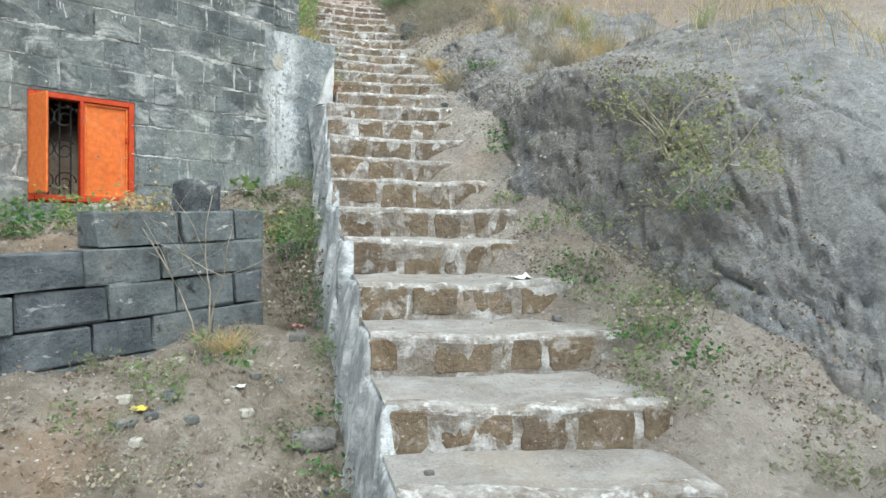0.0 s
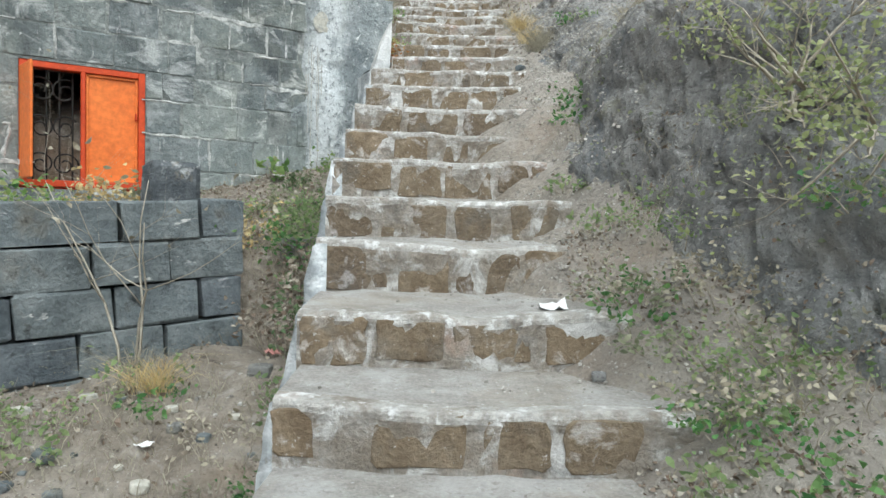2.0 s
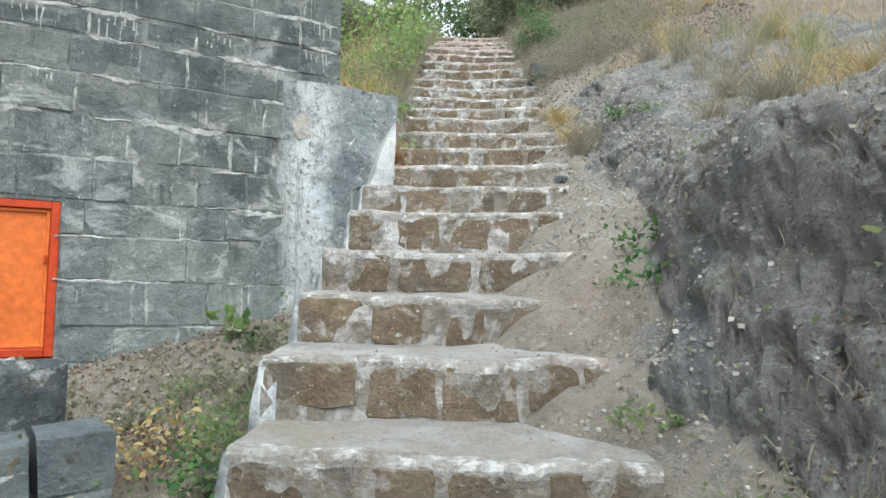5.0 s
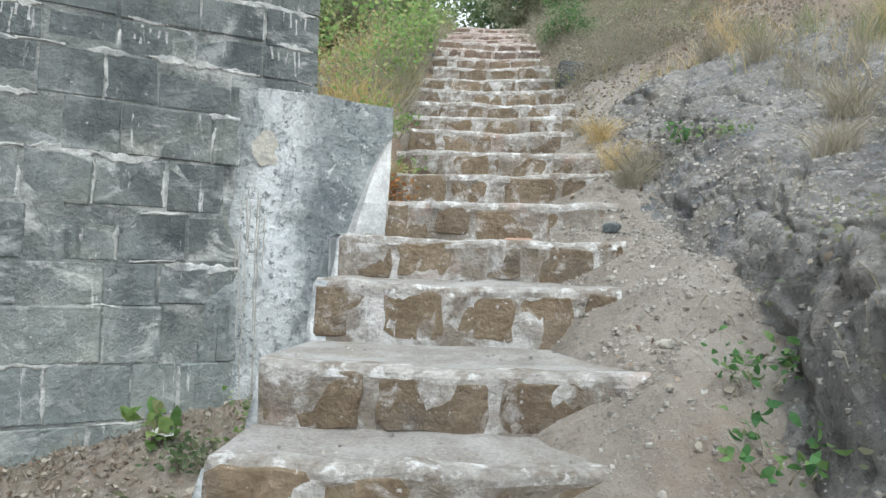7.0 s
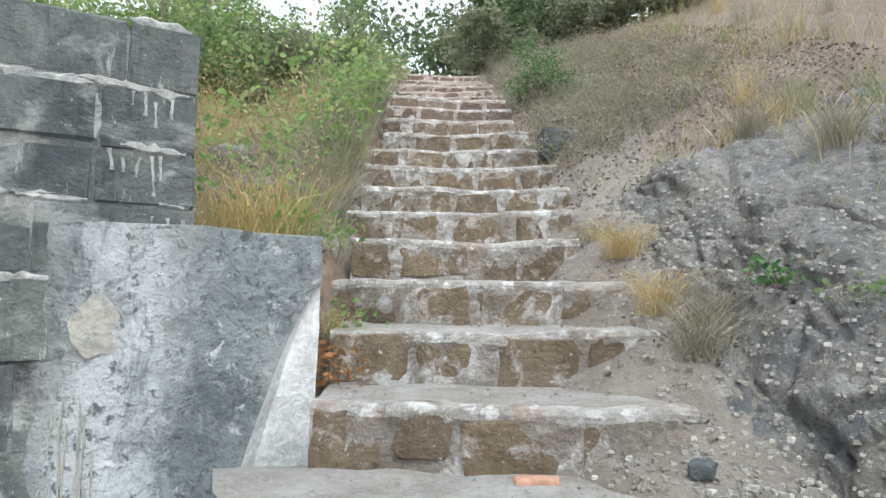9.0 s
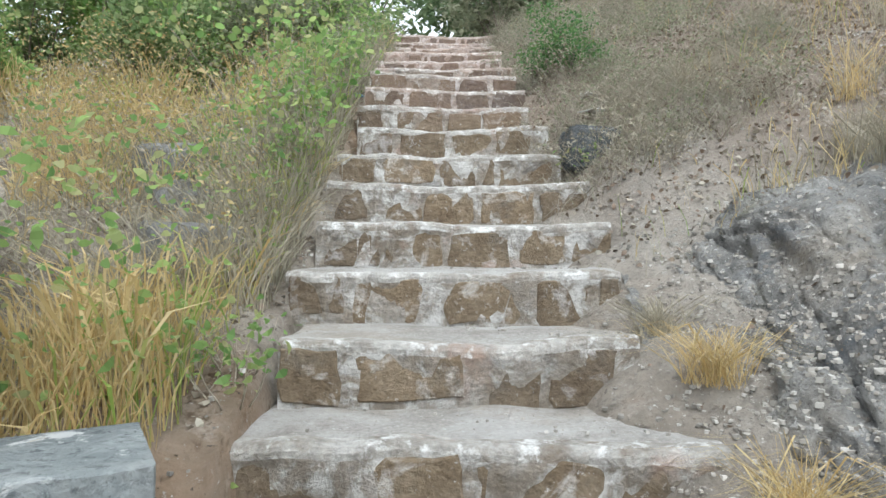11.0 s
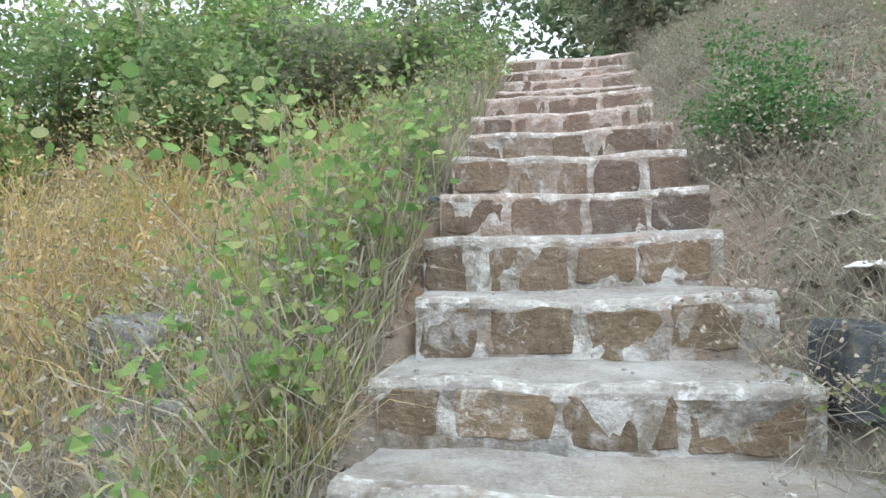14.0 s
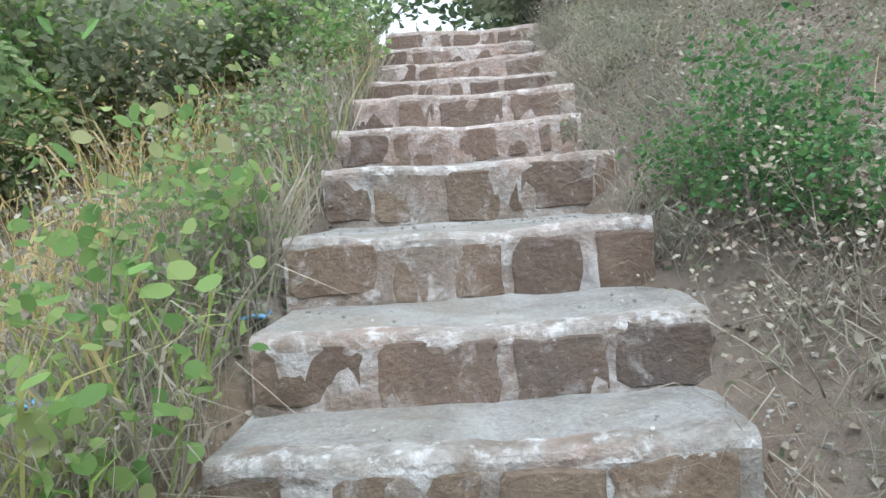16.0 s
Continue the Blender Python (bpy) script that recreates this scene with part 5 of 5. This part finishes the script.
for k, (bx, by, bh, lf) in enumerate(((1.5, 3.38, 0.13, "leafvivid"), (1.57, 3.5, 0.14, "leafvivid"), (1.62, 3.0, 0.1, "leaf"), (1.56, 2.75, 0.1, "leaf"), (1.72, 2.6, 0.12, "leafvivid"), (1.5, 4.05, 0.13, "leaf"), (1.46, 4.5, 0.1, "leaf"), (1.7, 2.85, 0.1, "leaf"), (-0.3, 3.75, 0.14, "leafvivid"), (-0.1, 3.3, 0.12, "leaf"), (-0.65, 3.5, 0.12, "leaf"), (-0.42, 3.9, 0.2, "leaf"), (0.2, 3.5, 0.14, "leafvivid"), (0.17, 3.2, 0.12, "leafvivid"), (0.22, 2.9, 0.12, "leaf"), (-1.0, 3.75, 0.15, "leafgrey"), (0.02, 6.1, 0.25, "leafbright"), (1.62, 5.3, 0.14, "leafvivid"), (1.58, 5.05, 0.16, "leafvivid"), (1.95, 6.6, 0.1, "leaf"), (0.3, 7.55, 0.22, "leafbright"), (0.27, 7.7, 0.25, "leafbright"), (1.9, 6.9, 0.08, "leafvivid"), (1.5, 9.35, 0.14, "leafbright"))):
    plant("seedling", "small green seedling in the bare earth", "weed", bx, by, 180 + k, bh, stems=5, spread=0.7, depth=1, width=0.003, leaves=70, size=0.035, cloud=0.03, leaf=lf, wood="twig", group="seedlings")


plant("wall_weed", "young weed with broad light green leaves at the wall foot", "weed", -0.43, 6.2, 470, 0.2, stems=3, spread=0.35, depth=1, width=0.005, leaves=26, size=0.085, cloud=0.03, leaf="leafbright", wood="twig", slim=0.6)
plant("wall_weed", "green weed in the corner behind the stub wall", "weed", 0.37, 7.3, 471, 0.24, stems=5, spread=0.4, depth=1, width=0.004, leaves=150, size=0.035, cloud=0.04, leaf="leafbright", wood="twig")
plant("wall_weed", "withered orange weed behind the stub wall", "weed", 0.4, 7.08, 472, 0.16, stems=6, spread=0.5, depth=1, width=0.003, leaves=140, size=0.03, cloud=0.03, leaf="leafrust", wood="twig", z=2.985)
x, y, rng = scatter(16000, -2.2, 0.18, 9.2, 13.2, 48, lambda x, y: np.clip(0.45 + vnoise(x * 1.8, y * 1.8, 16.0), 0.05, 1))
z = land(x, y) + rng.uniform(0.02, 0.5, len(x))
stuff("withered_leaves", leaf_mesh("withered_leaves", np.stack([x, y, z], 1), rng.uniform(0.012, 0.034, len(x)), M["withered"], rng, 0.5), "withered brown and pink leaves among the weeds", "weeds")
for k in range(42):
    rr = random.Random(400 + k)
    bx, by = rr.uniform(1.36, 2.5), 8.9 + k * 0.12
    plant("dry_weed", "withered grey weed with small seed husks beside the steps", "weed", bx, by, 420 + k, rr.uniform(0.22, 0.4), stems=7, spread=0.8, depth=2, width=0.003, leaves=320, size=0.018, cloud=0.03, leaf=rr.choice(("grasspale", "leafgrey", "litter")), wood="twig", group="withered weeds by the upper steps")
for k in range(24):
    rr = random.Random(450 + k)
    plant("dry_weed", "withered weed with small leaves on the bare earth", "weed", rr.choice((rr.uniform(-0.9, 0.15), rr.uniform(1.5, 1.85))), rr.uniform(2.4, 3.9), 460 + k, rr.uniform(0.12, 0.22), stems=7, spread=0.9, depth=1, width=0.003, leaves=160, size=0.025, cloud=0.04, leaf=rr.choice(("grasspale", "leafgrey", "leaf")), wood="twig", group="withered weeds on the earth")
x, y, rng = scatter(26000, -2.2, 2.0, 1.8, 6.4, 34, lambda x, y: np.where((x < 0.28) | (x > 1.45), np.clip(0.15 + vnoise(x * 2.5, y * 2.5, 11.0), 0, 1), 0))
stuff("dry_grass", blade_mesh("dry_grass", np.stack([x, y, land(x, y) - 0.005], 1), rng.uniform(0.03, 0.1, len(x)), M["grasspale"], rng, 0.0013, 1.8, 0.1), "short dry grass on the trodden earth", "grass")


# small leaves creeping over the rock face
rng = np.random.default_rng(35)
RV = np.empty(len(rock.data.vertices) * 3)
rock.data.vertices.foreach_get("co", RV)
RV = RV.reshape(-1, 3)
RV = RV[(RV[:, 1] > 1.9) & (RV[:, 1] < 5.6) & (RV[:, 0] < 2.25)]
RV = RV[rng.uniform(size=len(RV)) < np.clip(vnoise(RV[:, 0] * 2.5, RV[:, 1] * 2.5, RV[:, 2] * 2.5) - 0.05, 0, 1) * 0.16]
stuff("creeper", leaf_mesh("creeper", RV + rng.normal(size=RV.shape) * 0.012 + np.array([-0.02, -0.015, 0.01]), rng.uniform(0.012, 0.034, len(RV)), M["leafgrey"], rng, 0.6), "small grey-green leaves creeping over the rock face", "creeper")
x, y, rng = scatter(28000, 1.5, 3.4, 5.7, 9.6, 36, lambda x, y: np.clip(0.35 + vnoise(x * 2.2, y * 2.2, 12.0), 0.06, 1))
stuff("gravel", pebble_mesh("gravel", np.stack([x, y, land(x, y)], 1), 0.003 + 0.017 * rng.uniform(size=len(x)) ** 3, rng, M["pebble"]), "loose grey gravel lying on the sloping rock", "gravel")

x, y, rng = scatter(34000, 1.0, 2.0, 3.4, 9.6, 39, lambda x, y: smooth(1.0, 1.35, x) * np.clip(0.4 + vnoise(x * 3, y * 2, 14.0), 0.08, 1))
onland = land(x, y) > tread_height(x, y)[0] + 0.004
stuff("gravel", pebble_mesh("gravel", np.stack([x, y, land(x, y)], 1)[onland], (0.003 + 0.017 * rng.uniform(size=len(x)) ** 4)[onland], rng, M["pebble"]), "loose grey gravel drifted over the ends of the steps", "gravel")

x, y, rng = scatter(20000, 1.28, 2.8, 9.1, 13.6, 47, lambda x, y: smooth(1.28, 1.5, x) * np.clip(0.35 + vnoise(x * 2.4, y * 2.4, 21.0), 0.08, 1))
stuff("weed_leaves", leaf_mesh("weed_leaves", np.stack([x, y, land(x, y) + 0.2 * rng.uniform(size=len(x)) ** 2 + 0.008], 1), rng.uniform(0.01, 0.03, len(x)), M["leafgrey"], rng, 0.5), "small grey-green leaves among the dry stalks", "weeds")

# weeds and stalks that crowd the flank of the upper steps
x, y, rng = scatter(10000, -0.25, 0.23, 8.0, 13.6, 37, lambda x, y: np.clip(0.5 + 0.7 * vnoise(x * 3, y * 3, 2.0), 0.1, 1))
stuff("dry_stalks", blade_mesh("dry_stalks", np.stack([x, y, land(x, y) - 0.01], 1), rng.uniform(0.12, 0.42, len(x)), M["grasspale"], rng, 0.002, 1.0, 0.3), "thin dry stalks against the flank of the steps", "grass")
x, y, rng = scatter(9000, -0.3, 0.2, 8.3, 13.4, 38, lambda x, y: np.clip(0.3 + vnoise(x * 2, y * 2, 6.0), 0.05, 1))
stuff("weed_leaves", leaf_mesh("weed_leaves", np.stack([x, y, land(x, y) + rng.uniform(0.02, 0.45, len(x))], 1), rng.uniform(0.012, 0.045, len(x)), M["leaf"], rng, 0.6), "small green leaves against the flank of the steps", "weeds")


for k in range(20):
    rr = random.Random(520 + k)
    plant("ground_weed", "low leafy weed on the earth below the rock", "weed", rr.uniform(1.5, 2.1), rr.uniform(1.9, 3.5), 530 + k, rr.uniform(0.07, 0.15), stems=6, spread=1.0, depth=1, width=0.003, leaves=rr.randint(80, 200), size=0.026, cloud=0.045, leaf=rr.choice(("leaf", "leafgrey", "leafvivid", "leafgrey")), wood="twig", group="low weeds below the rock")
x, y, rng = scatter(9000, 1.35, 2.3, 1.7, 4.2, 49, lambda x, y: np.clip(0.2 + vnoise(x * 3, y * 3, 18.0), 0, 1))
stuff("fallen_leaves", leaf_mesh("fallen_leaves", np.stack([x, y, land(x, y) + 0.006], 1), rng.uniform(0.008, 0.026, len(x)), M["litter"], rng, 0.6, 0.0), "dry leaf litter on the earth below the rock", "leaves")


def tuft(bx, by, n, h, mat, seed, label, lean=2.0):
    rng = np.random.default_rng(seed)
    n, h = int(n * 1.6), h * 0.8
    r, w = 0.09 * rng.uniform(size=n), rng.uniform(0, 6.28, n)
    tz = float(land(bx, by)) - 0.01
    me = blade_mesh("tuft", np.stack([r * np.cos(w), r * np.sin(w), 0 * r], 1), h * rng.uniform(0.5, 1.1, n), M[mat], rng, 0.0012, lean, 0.1)
    place(tagged(new("grass_tuft", me), label, "grass tuft", "dry grass tufts"), Matrix.Translation((bx, by, tz)))


for k, (bx, by, n, hh, mat) in enumerate(((1.62, 6.95, 160, 0.3, "grasspale"), (1.6, 7.3, 150, 0.28, "grassdry"), (1.7, 7.1, 120, 0.26, "grasspale"), (1.58, 7.7, 160, 0.26, "grassdry"), (1.52, 8.0, 130, 0.22, "grasspale"), (0.0, 8.95, 300, 0.22, "grassdry"), (-0.16, 9.05, 240, 0.2, "grassgreen"), (-0.46, 4.0, 120, 0.3, "grasspale"), (-0.36, 3.9, 100, 0.24, "grassdry"), (2.3, 5.6, 200, 0.3, "grasspale"), (2.5, 5.9, 220, 0.34, "grasspale"), (2.2, 6.1, 160, 0.26, "grasspale"), (2.7, 5.5, 200, 0.3, "grassdry"), (2.45, 6.5, 180, 0.3, "grasspale"), (2.5, 7.6, 160, 0.3, "grasspale"), (2.4, 8.2, 160, 0.3, "grasspale"), (0.34, 7.2, 50, 0.14, "grassdry"), (2.1, 9.4, 140, 0.3, "grasspale"))):
    tuft(bx, by, n, hh, mat, 300 + k, "tuft of dry straw-coloured grass on stony ground")
for k in range(22):
    rr = random.Random(660 + k)
    tuft(rr.uniform(-0.25, 0.17), rr.uniform(7.5, 9.4), 90, rr.uniform(0.2, 0.4), rr.choice(("grassdry", "grasspale", "grassdry")), 680 + k, "tuft of drooping straw against the flank of the steps", 1.9)
for k in range(58):
    rr = random.Random(700 + k)
    ty = rr.uniform(4.6, 14.0)
    tuft(rr.uniform(2.35, 3.6) if ty < 9 else rr.uniform(2.6, 6.5), ty, 60, rr.uniform(0.25, 0.5), rr.choice(("grasspale", "grasspale", "grassdry", "leafhedge")), 720 + k, "tall tuft of sun-bleached grass on the hillside", 1.1)


# ---- loose stones and litter ----
def rock_thing(name, label, x, y, size, mat, seed, sink=0.3, z=None, turn=0.0):
    bm = bmesh.new()
    bmesh.ops.create_icosphere(bm, subdivisions=3, radius=0.5)
    for v in bm.verts:
        p = v.co.normalized()
        f = 0.5 * (1 + 0.22 * noise.noise(p * 1.4 + Vector((seed, 0, 0))) + 0.08 * noise.noise(p * 5 + Vector((0, seed, 0))))
        q = p * f
        q = Vector((max(-0.36, min(0.36, q.x)), max(-0.38, min(0.38, q.y)), max(-0.4, min(0.33, q.z))))
        v.co = Vector((q.x * size[0], q.y * size[1], q.z * size[2]))
    me = bpy.data.meshes.new(name)
    bm.to_mesh(me)
    bm.free()
    me.materials.append(M[mat])
    me.polygons.foreach_set("use_smooth", np.ones(len(me.polygons), bool))
    zed = (float(land(x, y)) if z is None else z) + size[2] * (0.4 - sink)
    return place(tagged(new(name, me), label, "stone"), pose(x, y, zed, 0, 0, turn))


rock_thing("boulder", "smooth grey boulder half sunk in dry grass", -0.12, 8.42, (0.5, 0.4, 0.34), "fieldstone", 3, 0.2, turn=20)
rock_thing("boulder", "dark angular stone among dry stalks", -0.85, 9.9, (0.6, 0.4, 0.34), "fieldstone", 5, 0.15, turn=-15)
for k in range(16):
    rr = random.Random(900 + k)
    s = rr.uniform(0.1, 0.24)
    rock_thing("boulder", "grey broken stone lying in dry stalks on the bank", rr.uniform(-0.9, 0.1), rr.uniform(8.1, 9.9), (s * 1.3, s, s * 0.8), "fieldstone", 40 + k, 0.15, turn=rr.uniform(0, 180))
rock_thing("boulder", "dark angular stone among dry stalks", -0.6, 9.55, (0.3, 0.24, 0.2), "fieldstone", 6, turn=40)
rock_thing("boulder", "small grey stone on the bank", -0.3, 9.1, (0.22, 0.2, 0.14), "fieldstone", 7)
rock_thing("boulder", "small grey stone on the bank", -0.42, 8.9, (0.2, 0.16, 0.13), "fieldstone", 8)
rock_thing("boulder", "dark flat stones stacked beside the top steps", -0.08, 13.35, (0.5, 0.4, 0.24), "basalt", 9, 0.1, turn=10)
rock_thing("boulder", "dark flat stone beside the top steps", -0.15, 12.85, (0.55, 0.4, 0.18), "basalt", 10, 0.2)
rock_thing("boulder", "flat weathered stone in the earth beside the flank", 0.1, 3.35, (0.3, 0.22, 0.12), "rock", 11)
rock_thing("boulder", "pale flat stone beside the weeds", 0.0, 5.15, (0.34, 0.26, 0.2), "rock", 13, 0.1)
rnd = random.Random(77)
for k in range(34):
    sx, sy = rnd.uniform(-0.9, 0.2), rnd.uniform(2.9, 3.9)
    if rnd.random() < 0.3:
        sx, sy = rnd.uniform(1.34, 1.46), rnd.uniform(3.0, 7.0)
    s = rnd.uniform(0.03, 0.085)
    rock_thing("stone", "small loose stone on the bare earth", sx, sy, (s * 1.2, s, s * 0.8), rnd.choice(("rock", "block", "limepatch")), 20 + k, turn=rnd.uniform(0, 180))


rock_thing("stone", "flat orange-pink stone chip at the foot of a riser", 1.04, 6.6, (0.17, 0.07, 0.05), "pinkstone", 61, z=2.775, turn=4)
rock_thing("stone", "rounded grey stone beside the stair flank", 0.02, 4.13, (0.14, 0.12, 0.09), "fieldstone", 62)
rock_thing("stone", "small dark stone on the dusty tread", 0.47, 2.32, (0.05, 0.04, 0.035), "fieldstone", 63, z=0.665)


def hewn(name, label, at, size, mat, seed):
    me = stone_mesh(name, size, M[mat], random.Random(seed), 0.02, 0.01)
    return place(tagged(new(name, me), label, "stone block"), at)


hewn("stone_block", "dark hewn stone block beside the steps", pose(1.58, 9.4, 4.3, 0, 2, 4), (0.28, 0.26, 0.24), "basalt", 1)
hewn("stone_block", "dark hewn stone standing on the terrace by the house", pose(-0.66, 4.8, 1.58, 0, 0, 38), (0.26, 0.2, 0.31), "basalt", 2)


def scrap(name, label, x, y, size, mat, seed, z=None, lift=0.01, category="litter"):
    """A crumpled sheet with real thickness."""
    n = 7
    us = np.linspace(-0.5, 0.5, n)
    X, Y = np.meshgrid(us * size[0], us * size[1])
    Z = 0.2 * max(size) * np.abs(fbm(X / size[0] * 2.2 + seed, Y / size[1] * 2.2, seed * 1.3, 3))
    V = np.stack([X + 0.1 * size[0] * fbm(Y * 20, X * 20, seed, 2), Y, Z], -1).reshape(-1, 3)
    low = V - np.array([0, 0, 0.003])
    idx = np.arange(n * n).reshape(n, n)
    q = np.stack([idx[:-1, :-1], idx[:-1, 1:], idx[1:, 1:], idx[1:, :-1]], -1).reshape(-1, 4)
    rim = np.concatenate([idx[0, :], idx[1:, -1], idx[-1, -2::-1], idx[-2:0:-1, 0]])
    side = np.stack([rim, np.roll(rim, -1), np.roll(rim, -1) + n * n, rim + n * n], -1)[:, ::-1]
    me = mesh_of(name, np.concatenate([V, low]), np.concatenate([q, q[:, ::-1] + n * n, side]), M[mat])
    zed = (float(land(x, y)) if z is None else z) + lift
    return place(tagged(new(name, me), label, category), pose(x, y, zed, 0, 0, 37 * seed))


scrap("paper_scrap", "crumpled white paper among fallen leaves", 1.66, 9.6, (0.16, 0.1), "paper", 1)
scrap("paper_scrap", "crumpled white paper among dry stalks", 1.68, 9.86, (0.14, 0.1), "paper", 2)
scrap("paper_scrap", "white paper scrap below the house wall", -0.41, 6.21, (0.1, 0.09), "paper", 3, lift=0.03)
scrap("paper_scrap", "flat torn paper lying on a dusty tread", 1.25, 3.6, (0.17, 0.1), "paper", 12, z=1.287, lift=0.004)
scrap("paper_scrap", "small white paper on the earth", -0.28, 3.62, (0.06, 0.05), "paper", 4)
scrap("plastic_scrap", "blue plastic film in the weeds", -0.1, 9.35, (0.16, 0.12), "bluefilm", 5, lift=0.04)
scrap("plastic_scrap", "torn blue plastic film in the weeds", -0.28, 10.3, (0.15, 0.11), "bluefilm", 6, lift=0.04)
scrap("plastic_scrap", "blue plastic wrapper against the step", 0.2, 10.5, (0.08, 0.06), "bluefilm", 7, lift=0.04)
scrap("wrapper", "faded red wrapper under the weeds", 0.02, 4.35, (0.1, 0.06), "redfilm", 8, lift=0.03)
scrap("wrapper", "yellow wrapper on the bare earth", -0.72, 3.4, (0.08, 0.05), "yellowfilm", 9)
